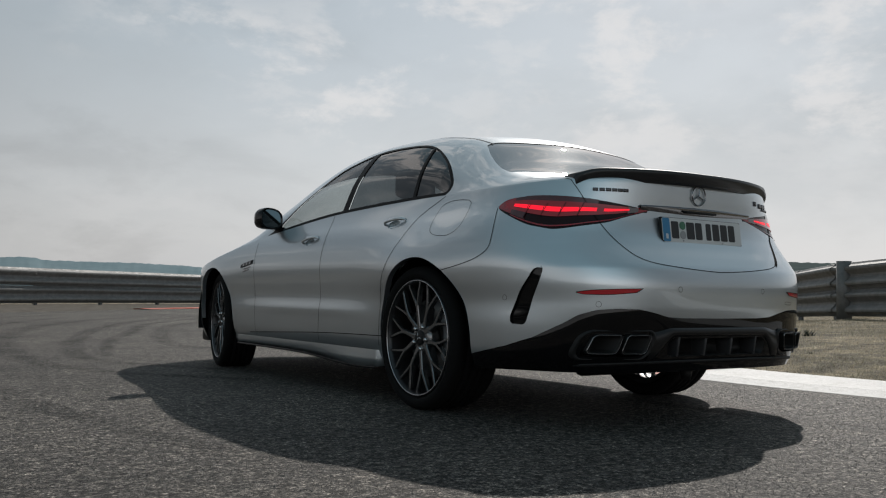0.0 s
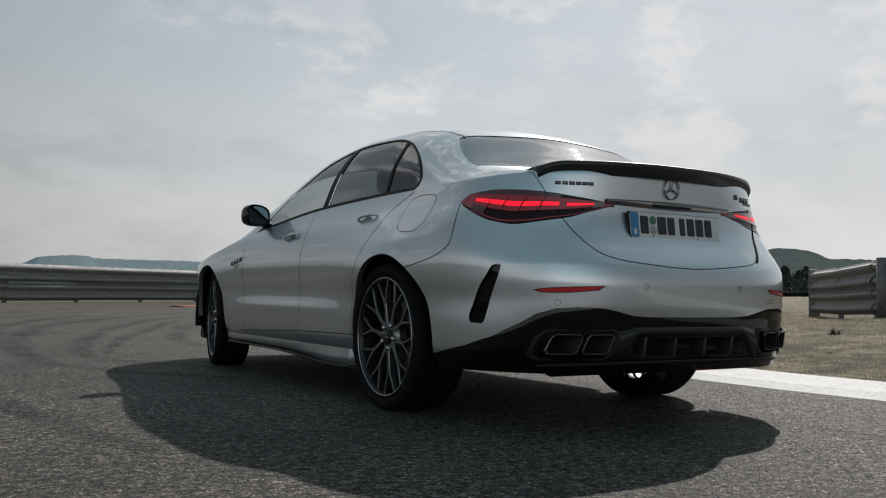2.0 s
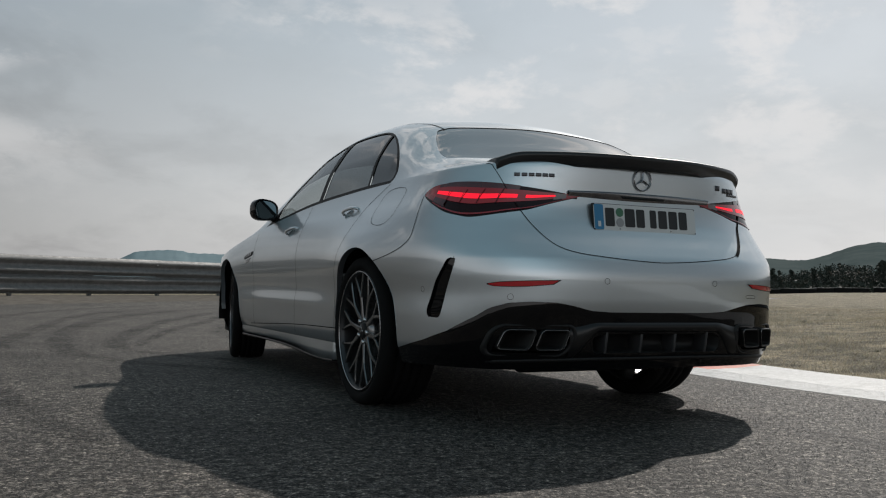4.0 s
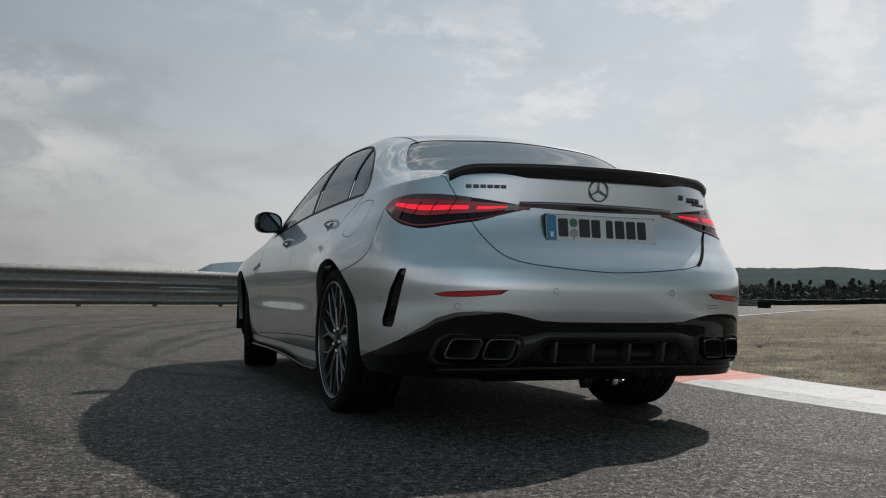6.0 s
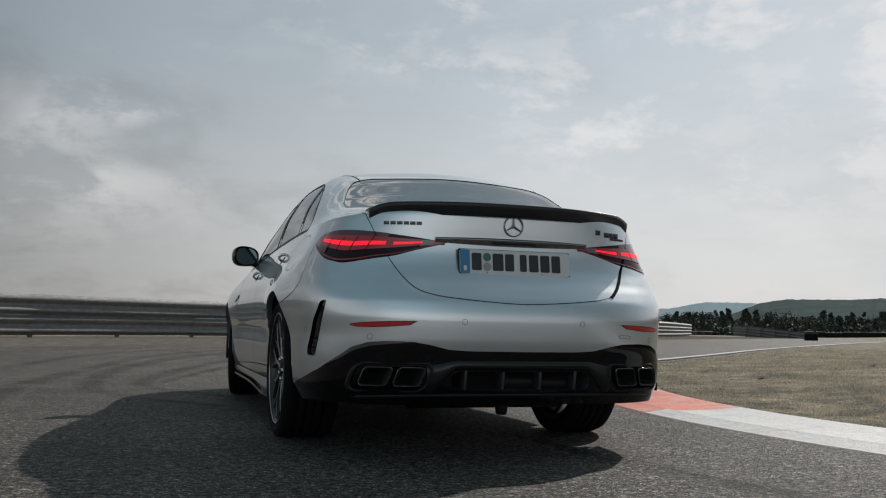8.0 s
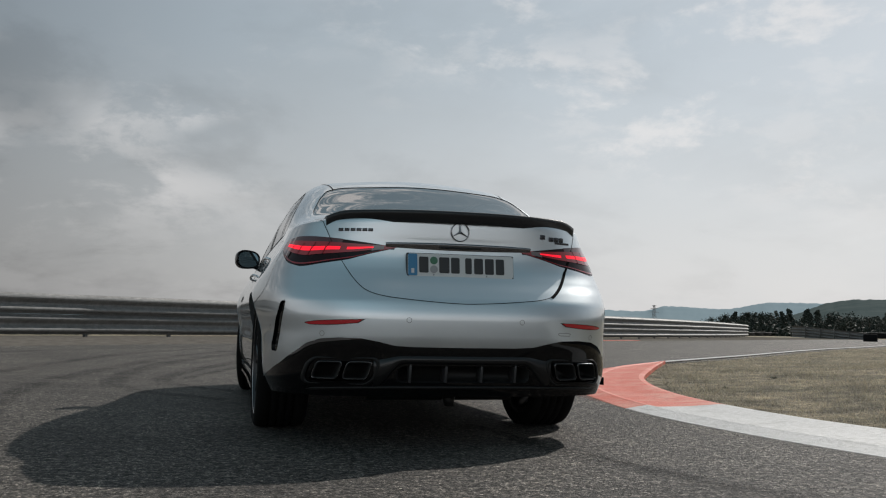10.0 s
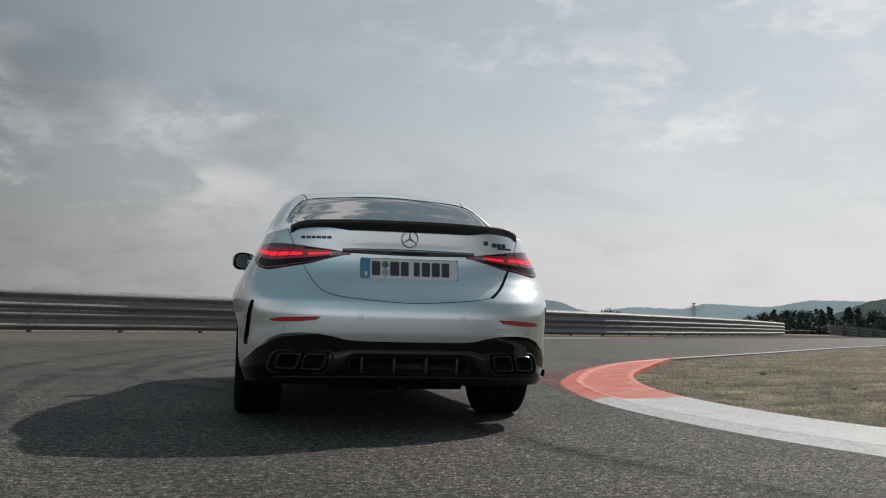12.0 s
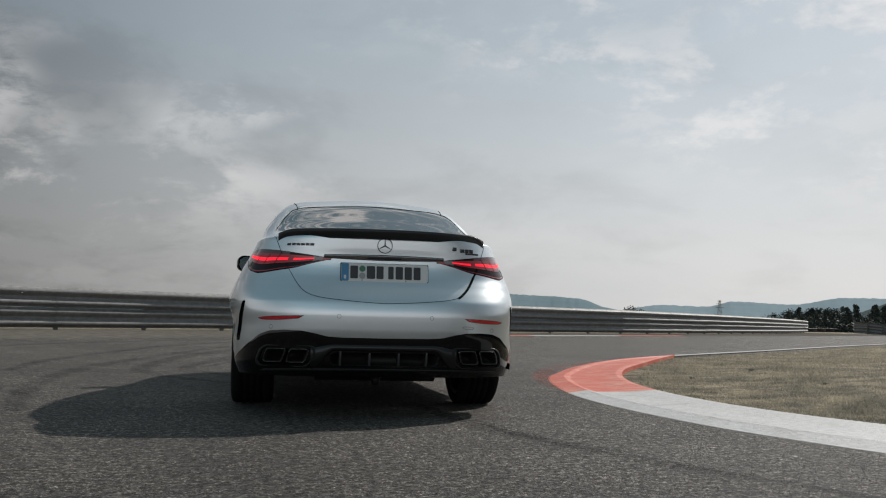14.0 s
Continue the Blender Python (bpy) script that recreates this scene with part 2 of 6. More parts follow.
def hill_material(name, dark, light, scale):
    m = material(name, dark, 0.95, spec=0.0)
    g = Graph(m)
    g.link(g.ramp(g.noise(scale, 9.0, 0.7), (0.35, dark), (0.65, light)), "Base Color")
    return m


def leaf_material(name, a, b):
    m = material(name, a, 0.75, spec=0.25)
    g = Graph(m)
    info = g.node("ShaderNodeObjectInfo")
    geo = g.node("ShaderNodeNewGeometry")
    g.link(g.mix(0.5, g.ramp(geo.outputs["Random Per Island"], (0.0, a), (1.0, b)), g.ramp(info.outputs["Random"], (0.0, a), (1.0, b))), "Base Color")
    return m


def blade_material(name, a, b):
    """Thin dry leaves: light passes through them."""
    m = leaf_material(name, a, b)
    nt = m.node_tree
    bs, out = nt.nodes["Principled BSDF"], nt.nodes["Material Output"]
    g = Graph(m)
    patches = g.mix(1.0, g.ramp(g.noise(0.8, 6.0, 0.6, 0.5), (0.38, (1.22, 1.15, 1.05)), (0.62, (.74, .73, .67))),
                    g.ramp(g.noise(3.2, 8.0, 0.7), (0.36, (.62, .60, .56)), (0.6, (1.3, 1.27, 1.2))), "MULTIPLY")
    g.link(g.mix(1.0, bs.inputs["Base Color"].links[0].from_socket, patches, "MULTIPLY"), "Base Color")
    col = bs.inputs["Base Color"].links[0].from_socket
    thin, mix = nt.nodes.new("ShaderNodeBsdfTranslucent"), nt.nodes.new("ShaderNodeMixShader")
    nt.links.new(col, thin.inputs["Color"])
    mix.inputs[0].default_value = 0.35
    nt.links.new(bs.outputs[0], mix.inputs[1])
    nt.links.new(thin.outputs[0], mix.inputs[2])
    nt.links.new(mix.outputs[0], out.inputs["Surface"])
    return m


def car_paint():
    m = material("silver_paint", (.7, .71, .72), 0.32, 0.9, 1.0, 0.03)
    m.node_tree.nodes["Principled BSDF"].inputs["Coat IOR"].default_value = 1.75
    g = Graph(m)
    film = g.noise(1.6, 4.0)
    g.link(g.ramp(film, (0.3, (.575, .62, .645)), (0.7, (.605, .65, .675))), "Base Color")
    dust = g.noise(9.0, 6.0, 0.65)
    g.link(g.ramp(dust, (0.3, (.31,) * 3), (0.75, (.34,) * 3)), "Roughness")
    return m


def pane_material(name, tint, face_on=0.05, dust=0.0):
    """Tinted car glass: a thin pane that mirrors by its angle and lets some light through."""
    m = bpy.data.materials.new(name)
    m.use_nodes = True
    nt = m.node_tree
    nt.nodes.remove(nt.nodes["Principled BSDF"])
    out = nt.nodes["Material Output"]
    clear, gloss = nt.nodes.new("ShaderNodeBsdfTransparent"), nt.nodes.new("ShaderNodeBsdfGlossy")
    clear.inputs["Color"].default_value = (*tint, 1)
    gloss.inputs["Roughness"].default_value = 0.0
    tilt, mix = nt.nodes.new("ShaderNodeLayerWeight"), nt.nodes.new("ShaderNodeMixShader")
    tilt.inputs["Blend"].default_value = 0.5
    steep, share = nt.nodes.new("ShaderNodeMath"), nt.nodes.new("ShaderNodeMapRange")
    steep.operation = "POWER"
    steep.inputs[1].default_value = 4.0
    nt.links.new(tilt.outputs["Facing"], steep.inputs[0])
    nt.links.new(steep.outputs[0], share.inputs["Value"])
    share.inputs["To Min"].default_value = face_on
    nt.links.new(share.outputs[0], mix.inputs[0])
    nt.links.new(clear.outputs[0], mix.inputs[1])
    nt.links.new(gloss.outputs[0], mix.inputs[2])
    # a film of fine dust that scatters low sun
    film, top = nt.nodes.new("ShaderNodeBsdfGlossy"), nt.nodes.new("ShaderNodeMixShader")
    film.inputs["Roughness"].default_value = 0.32
    top.inputs[0].default_value = dust
    nt.links.new(mix.outputs[0], top.inputs[1])
    nt.links.new(film.outputs[0], top.inputs[2])
    nt.links.new(top.outputs[0], out.inputs["Surface"])
    return m


def carbon_material():
    m = material("dark_carbon", (.012, .012, .013), 0.42, 0.0, 0.25, 0.12, 0.35)
    g = Graph(m)
    w = g.node("ShaderNodeTexWave", Vector=g.place, Scale=160.0)
    g.link(g.ramp(w.outputs["Fac"], (0.3, (.008, .008, .009)), (0.7, (.022, .022, .023))), "Base Color")
    return m


def skid_material(name, color):
    m = material(name, color, 0.7, spec=0.3)
    g = Graph(m)
    along = g.node("ShaderNodeMapping", Vector=g.place, Scale=(1.0, 1.0, 1.0)).outputs[0]
    a = g.ramp(g.noise(1.5, 8.0, 0.7, 0.2, along), (0.34, (.06, .06, .06)), (0.70, (1.0, 1.0, 1.0)))
    n = g.node("ShaderNodeTexNoise", Vector=g.place, Scale=70.0, Detail=4.0)
    across = g.node("ShaderNodeSeparateXYZ", Vector=g.node("ShaderNodeTexCoord").outputs["UV"]).outputs["Y"]
    soft = g.ramp(across, (0.0, (0, 0, 0)), (0.3, (1, 1, 1)), (0.7, (1, 1, 1)), (1.0, (0, 0, 0)))
    g.link(g.maths("MULTIPLY", g.maths("MULTIPLY", a, soft), g.maths("MULTIPLY", n.outputs["Fac"], 1.0)), "Alpha")
    return m


ASPHALT, GRASS, STEEL = asphalt_material(), grass_material(), steel_material()
KERB_WHITE = painted_kerb("kerb_white", (.43, .43, .43), (.31, .307, .30), .36)
KERB_RED = painted_kerb("kerb_red", (.50, .090, .050), (.52, .20, .145), .44)
DIRT = hill_material("pale_dirt", (.075, .068, .060), (.17, .155, .138), 3.0)
PAINT, GLOSS_BLACK = car_paint(), material("gloss_black", (.003, .003, .0035), 0.03, 0.0, 0.0, 0.02, 0.34)
SATIN_BLACK = material("satin_black", (.011, .011, .011), 0.5, spec=0.28)
SATIN_GREY = material("satin_grey", (.008, .008, .0085), 0.28, 0.0, 0.2, 0.2, 0.32)
TRIM_BLACK = material("trim_black", (.004, .004, .0045), 0.45, spec=0.12)
RUBBER = material("tyre_rubber", (.008, .008, .008), 0.85, spec=0.12)
PANE, REAR_PANE, CLEAR_PANE = pane_material("tinted_pane", (.11, .125, .13), .13), pane_material("rear_pane", (.13, .15, .155), .48, .005), pane_material("light_pane", (.55, .58, .58), .08)
SCREEN_PANE = pane_material("screen_pane", (.76, .80, .80), .05)
CARBON = carbon_material()
CHROME = material("dark_chrome", (.28, .28, .29), 0.12, 1.0)
BADGE = material("dark_badge", (.07, .07, .075), 0.25, 0.9)
TIP_EDGE = material("black_chrome", (.26, .26, .265), 0.18, 1.0)
GREY_METAL = material("grey_wheel_metal", (.21, .212, .215), 0.24, 0.9)
BARREL = material("dark_rim_barrel", (.045, .045, .047), 0.35, 0.6)
RIM_EDGE = material("machined_rim_edge", (.42, .42, .43), 0.22, 1.0)
BRIGHT = material("bright_metal", (.6, .6, .6), 0.2, 1.0)
DISC = material("brake_disc_steel", (.16, .155, .15), 0.45, 0.9)
CALIPER = material("caliper_grey", (.22, .23, .24), 0.4, 0.2)
LENS_RED = material("red_lens", (.30, .010, .016), 0.12, 0.0, 1.0, 0.02)
LENS_DARK = material("smoked_lens", (.016, .004, .005), 0.10, 0.0, 0.1, 0.02, 0.2)
LENS_CLEAR = material("clear_lens", (.16, .13, .13), 0.15, 0.2, 1.0, 0.02)
GLOW = material("lit_led", (.4, .004, .008), 0.3, emit=(1.0, .008, .028), emit_strength=0.80)
LENS_LIT = material("lit_red_lens", (.10, .005, .008), 0.12, 0.0, 1.0, 0.02, emit=(1.0, .004, .014), emit_strength=0.05)
FIN = material("grey_fin", (.04, .04, .042), 0.4, spec=0.4)
LENS_MID = material("half_red_lens", (.075, .006, .008), 0.10, 0.0, 1.0, 0.02)
REFLECTOR = material("red_reflector", (.55, .008, .016), 0.18, 0.0, 1.0, 0.03)
PLATE_WHITE = material("plate_white", (.60, .60, .59), 0.35)
PLATE_BLUE = material("plate_blue", (.030, .19, .36), 0.35)
PLATE_INK = material("plate_ink", (.014, .014, .015), 0.4)
SEAL_GREEN, SEAL_GREY = material("seal_green", (.05, .16, .09), 0.5), material("seal_grey", (.30, .30, .30), 0.5)
LEATHER = material("black_leather", (.014, .013, .013), 0.5)
GAP = material("panel_gap", (.006, .006, .006), 0.9, spec=0.1)
SKID, RED_DUST = skid_material("rubber_marks", (.012, .012, .013)), skid_material("red_kerb_dust", (.30, .075, .045))
HEADLINER = material("grey_headliner", (.05, .05, .052), 0.9, spec=0.1)
# ---- the car's outer skin, as a function of two numbers ----
def keyed(keys):
    """A smooth curve through (place, value) keys."""
    px = np.array([k[0] for k in keys], float)
    pv = np.array([k[1] for k in keys], float)
    d = np.diff(pv) / np.diff(px)
    m = np.zeros_like(pv)
    m[0], m[-1] = d[0], d[-1]
    for i in range(1, len(pv) - 1):
        m[i] = 0 if d[i - 1] * d[i] <= 0 else 2 * d[i - 1] * d[i] / (d[i - 1] + d[i])

    def value(q):
        q = np.clip(np.asarray(q, float), px[0], px[-1])
        i = np.clip(np.searchsorted(px, q) - 1, 0, len(px) - 2)
        h = px[i + 1] - px[i]
        u = (q - px[i]) / h
        return ((1 + 2 * u) * (1 - u) ** 2 * pv[i] + u * (1 - u) ** 2 * h * m[i]
                + u * u * (3 - 2 * u) * pv[i + 1] + u * u * (u - 1) * h * m[i + 1])
    return value


half_width = keyed([(.16, .80), (.24, .85), (.33, .876), (.43, .880), (.53, .875), (.62, .882), (.70, .886),
                    (.78, .875), (.85, .853), (.90, .831), (.95, .804), (1.0, .780), (1.06, .755), (1.12, .73)])
rear_end = keyed([(.16, -.98), (.24, -1.05), (.34, -1.085), (.44, -1.10), (.52, -1.112), (.60, -1.115), (.67, -1.103),
                  (.72, -1.070), (.78, -1.022), (.84, -.986), (.90, -.972), (.95, -.969), (1.0, -.971), (1.05, -.972), (1.1, -.96)])
shoulder = keyed([(-1.1, 1.068), (-.9, 1.056), (-.5, 1.046), (-.1, 1.042), (.3, 1.036), (1.0, 1.018), (1.7, .964),
                  (2.2, .904), (2.8, .808), (3.3, .70), (3.75, .60)])
sill = keyed([(-1.2, .245), (-.9, .245), (-.5, .235), (.4, .215), (2.4, .205), (3.8, .2)])
crown = keyed([(-1.1, 1.068), (-.97, 1.082), (-.8, 1.093), (-.6, 1.104), (-.5, 1.122), (-.3, 1.242), (-.1, 1.360), (.1, 1.416),
               (.4, 1.448), (.8, 1.463), (1.2, 1.462), (1.5, 1.435), (1.75, 1.375), (2.0, 1.255), (2.3, 1.10), (2.5, .985),
               (2.8, .900), (3.2, .805), (3.5, .715), (3.75, .62)])
rail_z = keyed([(-1.1, 1.068), (-.8, 1.082), (-.6, 1.09), (-.45, 1.122), (-.3, 1.190), (-.1, 1.297), (.1, 1.356), (.4, 1.393),
                (.8, 1.400), (1.2, 1.374), (1.5, 1.317), (1.8, 1.215), (2.1, 1.07), (2.4, .945), (2.8, .858), (3.3, .748), (3.75, .62)])
rail_x = keyed([(-1.1, .72), (-.8, .76), (-.45, .80), (-.3, .765), (-.05, .72), (.4, .725), (1.0, .735), (1.5, .735), (1.8, .75),
                (2.1, .80), (2.4, .80), (2.8, .65), (3.75, .6)])
REAR_C, FRONT_C, NOSE, N_REAR, N_FRONT = -.15, 2.95, 3.74, 3.9, 2.7


def quarter(n, square):
    """A quarter of a superellipse with unit half axes, by the length of its rounder sister from the side to the end."""
    q = np.linspace(0, np.pi / 2, 4001)
    cx, cy = np.cos(q) ** (2 / n), np.sin(q) ** (2 / n)
    run = np.concatenate([[0], np.cumsum(np.hypot(np.diff(cx), np.diff(cy)))]) * .88
    out = (cx ** square + cy ** square) ** (-1 / square)
    return run, cx * out, cy * out


RUN_R, CX_R, CY_R = quarter(3.3, N_REAR)
RUN_F, CX_F, CY_F = quarter(N_FRONT, N_FRONT)
S_MIN, S_SIDE, S_MAX = -RUN_R[-1], FRONT_C - REAR_C, FRONT_C - REAR_C + RUN_F[-1]


def outline(s, z):
    """x (half width, positive) and y of the skin at the run s along the plan and the height z."""
    cx = np.where(s < 0, np.interp(-s, RUN_R, CX_R), np.interp(s - S_SIDE, RUN_F, CX_F))
    y = np.where(s < 0, REAR_C + (rear_end(z) - REAR_C) * np.interp(-s, RUN_R, CY_R),
                 np.where(s > S_SIDE, FRONT_C + (NOSE - .25 * np.clip(z - .55, 0, 1) - FRONT_C) * np.interp(s - S_SIDE, RUN_F, CY_F), REAR_C + s))
    a = half_width(z) + .050 * np.exp(-((y + .02) / .42) ** 2 - ((z - .66) / .17) ** 2) \
        + .035 * np.exp(-((y - 2.83) / .42) ** 2 - ((z - .62) / .2) ** 2)
    # a fold along the foot of the doors
    a = a + .0045 * np.exp(-((z - .462) / .034) ** 2 - ((y - 1.32) / .72) ** 4)
    a = a * (1 - .05 * np.clip((y - 2.0) / 1.7, 0, 1) ** 2)
    return a * cx, y


def skin(s, h):
    """The left half of the skin (x positive here): h 0 to 1 from the sill to the shoulder, 1 to 2 on to the middle line."""
    s, h = np.broadcast_arrays(np.asarray(s, float), np.asarray(h, float))
    zs = shoulder(outline(s, np.full(s.shape, 1.0))[1])
    y0 = outline(s, np.full(s.shape, .4))[1]
    zl = sill(y0)
    z = zl + np.clip(h, 0, 1) * (zs - zl)
    x, y = outline(s, z)
    xs, ys = outline(s, zs)
    xp, _ = outline(s, zs - .07)
    zc, zr = crown(ys), rail_z(ys)
    zc, zr = np.maximum(zc, zs), np.maximum(zr, zs)
    xr = rail_x(ys) * xs
    rise = np.clip((zr - zs) / .3, 0, 1)
    q = [(xp, zs - .07), (xs, zs), ((xs + xr) / 2 + .022 * rise + .012, (zs + zr) / 2 + .012 * rise + .006), (xr, zr),
         (xr * .55, zc - (zc - zr) * .27), (0 * xs, zc), (-xr * .55, zc - (zc - zr) * .27)]
    u = np.clip(h - 1, 0, 1) * 4
    k = np.clip(np.floor(u), 0, 3).astype(int)
    f = u - k
    tx, tz = np.zeros_like(x), np.zeros_like(x)
    for i in range(4):
        on = k == i
        for axis, out in ((0, tx), (1, tz)):
            a, b, c, d = (q[i + j][axis] for j in range(4))
            val = .5 * (2 * b + (c - a) * f + (2 * a - 5 * b + 4 * c - d) * f ** 2 + (3 * b - a - 3 * c + d) * f ** 3)
            out[on] = val[on]
    top = h > 1
    return np.where(top, np.maximum(tx, 0), x), np.where(top, ys, y), np.where(top, tz, z)

# ---- small builders ----
def mesh_of(name, verts, faces, mat, smooth=False):
    me = bpy.data.meshes.new(name)
    me.from_pydata([tuple(map(float, v)) for v in verts], [], [tuple(map(int, f)) for f in faces])
    for mt in (mat if isinstance(mat, (list, tuple)) else [mat]):
        me.materials.append(mt)
    if smooth:
        me.shade_smooth()
    me.update()
    return me


def thing(name, label, category, group="", m=None):
    ob = tagged(new(name), label, category, group)
    if m is not None:
        ob.matrix_world = m
    return ob


def part(name, bm, mat, parent, label="", smooth=True):
    """Links a bmesh (or a mesh) as one mesh object under a thing or a part."""
    if isinstance(bm, bmesh.types.BMesh):
        me = bpy.data.meshes.new(name)
        bm.normal_update()
        bm.to_mesh(me)
        bm.free()
        me.materials.append(mat)
        if smooth:
            me.shade_smooth()
    else:
        me = bm
    ob = new(name, me)
    ob.parent = parent
    if label:
        ob["label"] = label
    return ob


def box(bm, lo, hi, bevel=0.0):
    made = bmesh.ops.create_cube(bm, size=1.0)["verts"]
    for v in made:
        v.co = [lo[i] + (v.co[i] + .5) * (hi[i] - lo[i]) for i in range(3)]
    if bevel:
        bmesh.ops.bevel(bm, geom=list({e for v in made for e in v.link_edges}), offset=bevel, segments=2, affect="EDGES", profile=.5)
    return made


def spline(points, n):
    """n points along a smooth curve through the given points."""
    p = np.array(points, float)
    p = np.vstack([2 * p[0] - p[1], p, 2 * p[-1] - p[-2]])
    out = []
    for u in np.linspace(0, len(points) - 1 - 1e-9, n):
        i = int(u)
        f = u - i
        a, b, c, d = p[i:i + 4]
        out.append(.5 * (2 * b + (c - a) * f + (2 * a - 5 * b + 4 * c - d) * f ** 2 + (3 * b - a - 3 * c + d) * f ** 3))
    return np.array(out)


def by_length(line, step):
    """Points at even steps along a polyline."""
    run = np.concatenate([[0], np.cumsum(np.linalg.norm(np.diff(line, axis=0), axis=1))])
    q = np.linspace(0, run[-1], max(2, int(round(run[-1] / step)) + 1))
    return np.stack([np.interp(q, run, line[:, k]) for k in range(line.shape[1])], 1)


# ---- ground, track, kerb ----
INNER = [(30, -40), (13, -20), (5.4, -8.5), (3.15, -4.4), (2.13, -2.2), (1.80, -.8), (1.78, .8), (2.16, 2.65), (2.68, 3.9), (3.32, 5.2), (4.6, 7.25),
         (6.7, 9.45), (10.7, 13.35), (23.9, 26.1), (52, 50), (120, 100), (330, 250)]
OUTER = [(-60, -60), (-34, -22), (-18, -1), (-10.5, 8.5), (-5.6, 13.6), (-1.7, 17.6), (1.0, 20.4), (3.8, 23.0), (7.5, 26.2), (12, 30.0), (20, 36.5), (32, 46.8), (60, 70), (140, 128), (310, 270)]
KERB_IN = [(16, -19), (7.0, -8.5), (4.5, -4.6), (3.02, -1.7), (2.66, -.7), (2.56, .2), (2.60, .95), (2.74, 1.85), (3.13, 3.1), (3.68, 4.35), (4.33, 5.5), (5.45, 7.4), (6.7, 9.45)]
inner_line, outer_line = spline(INNER, 260), spline(OUTER, 260)


def ease(t):
    t = np.clip(t, 0, 1)
    return t * t * (3 - 2 * t)


def infield(x, y):
    """Distance from the track's inner edge into the infield; 0 on the track."""
    q = np.stack([x.ravel(), y.ravel()], 1)
    line = by_length(inner_line[20:235], .8)
    best, side = np.full(len(q), 1e9), np.zeros(len(q))
    for p0, p1 in zip(line[:-1], line[1:]):
        e = p1 - p0
        f = np.clip(((q - p0) @ e) / (e @ e), 0, 1)
        v = q - p0 - f[:, None] * e
        d = np.hypot(*v.T)
        nearer = d < best
        best[nearer] = d[nearer]
        side[nearer] = (e[1] * v[:, 0] - e[0] * v[:, 1])[nearer]
    return np.where(side > 0, best, 0).reshape(x.shape)


def mound(x, y):
    """The rough infield rises a little behind the kerb and sinks again; far off the plain climbs slightly."""
    x, y = np.asarray(x, float), np.asarray(y, float)
    d = infield(x, y)
    fade = 1 - ease((np.hypot(x - 10, y - 4) - 14) / 26)
    az = np.degrees(np.arctan2(x + 1.2, y + 5))
    far = .8 * ease((az - 40) / 12) * (1 - ease((az - 70) / 40)) * ease((np.hypot(x, y) - 70) / 75)
    return (.17 * ease((d - 1.0 - 1.5 * ease((y - 7) / 4)) / (3.6 + 7.0 * ease((y - 5) / 6))) + .13 * ease((d - 5) / 7)) * fade + far


def ground_sheet():
    """One sheet to the horizon, finer near the car."""
    half = np.concatenate([np.linspace(0, 14, 57), np.linspace(14.6, 44, 50), np.geomspace(46, 4500, 36)])
    line = np.concatenate([-half[:0:-1], half])
    gx, gy = np.meshgrid(line + 6, line + 4, indexing="ij")
    z = -.025 + mound(gx, gy)
    n = len(line)
    idx = np.arange(n * n).reshape(n, n)
    faces = np.stack([idx[:-1, :-1], idx[1:, :-1], idx[1:, 1:], idx[:-1, 1:]], -1).reshape(-1, 4)
    ob = new("ground", mesh_of("ground", np.stack([gx, gy, z], -1).reshape(-1, 3), faces, GRASS, True))
    tagged(ob, "dry patchy grass and bare earth of the infield", "ground", kind="structure")


def ribbon(name, left, right, z, mat, label, category, drop=0.05, crown_z=0.0, across=6, profile=None):
    """A flat band between two lines, with a shallow crown and a real edge."""
    n = len(left)
    verts, faces = [], []
    rows = across + 3
    for i in range(n):
        a, b = left[i], right[i]
        verts.append((*a, z - drop))
        for k in range(across + 1):
            f = k / across
            p = a * (1 - f) + b * f
            rise = float(np.interp(f, *profile)) if profile else crown_z * math.sin(math.pi * min(1, f * 1.25))
            verts.append((*p, z + rise))
        verts.append((*b, z - drop))
    for i in range(n - 1):
        for k in range(rows - 1):
            q = i * rows + k
            faces.append((q, q + 1, q + rows + 1, q + rows))
    ob = new(name, mesh_of(name, verts, faces, mat, False))
    return tagged(ob, label, category, kind="structure")


ground_sheet()
ribbon("road", outer_line, inner_line, 0.0, ASPHALT, "grey worn race track asphalt with rubber marks", "road", across=24)
# sloping outer face, a ridge with a groove behind it, and a gently hollow apron
KERB_SHAPE = ((0, .17, .20, .235, .27, .6, .92, 1), (0, .020, .026, .026, .012, .016, .034, .026))
kerb_out = by_length(spline(INNER[:12], 240), .25)
kerb_in = spline(KERB_IN, len(kerb_out) + 1)
# pair each outer point with the nearest inner one along the curve
pairs = np.array([kerb_in[np.argmin(np.hypot(*(kerb_in - p).T) + .02 * np.abs(np.arange(len(kerb_in)) / len(kerb_in) - i / len(kerb_out)))] for i, p in enumerate(kerb_out)])
for k in range(4):
    pairs[1:-1] = (pairs[:-2] + pairs[1:-1] * 2 + pairs[2:]) / 4
swap = int(np.argmin(np.abs(kerb_out[:, 1] - .98) + (kerb_out[:, 0] > 3)))
ribbon("kerb", kerb_out[:swap + 1], pairs[:swap + 1], .0015, KERB_WHITE, "worn white painted concrete kerb apron", "kerb", .08, .03, 24, KERB_SHAPE)
ribbon("kerb", kerb_out[swap:], pairs[swap:], .0015, KERB_RED, "faded red painted concrete kerb apron", "kerb", .08, .03, 24, KERB_SHAPE)
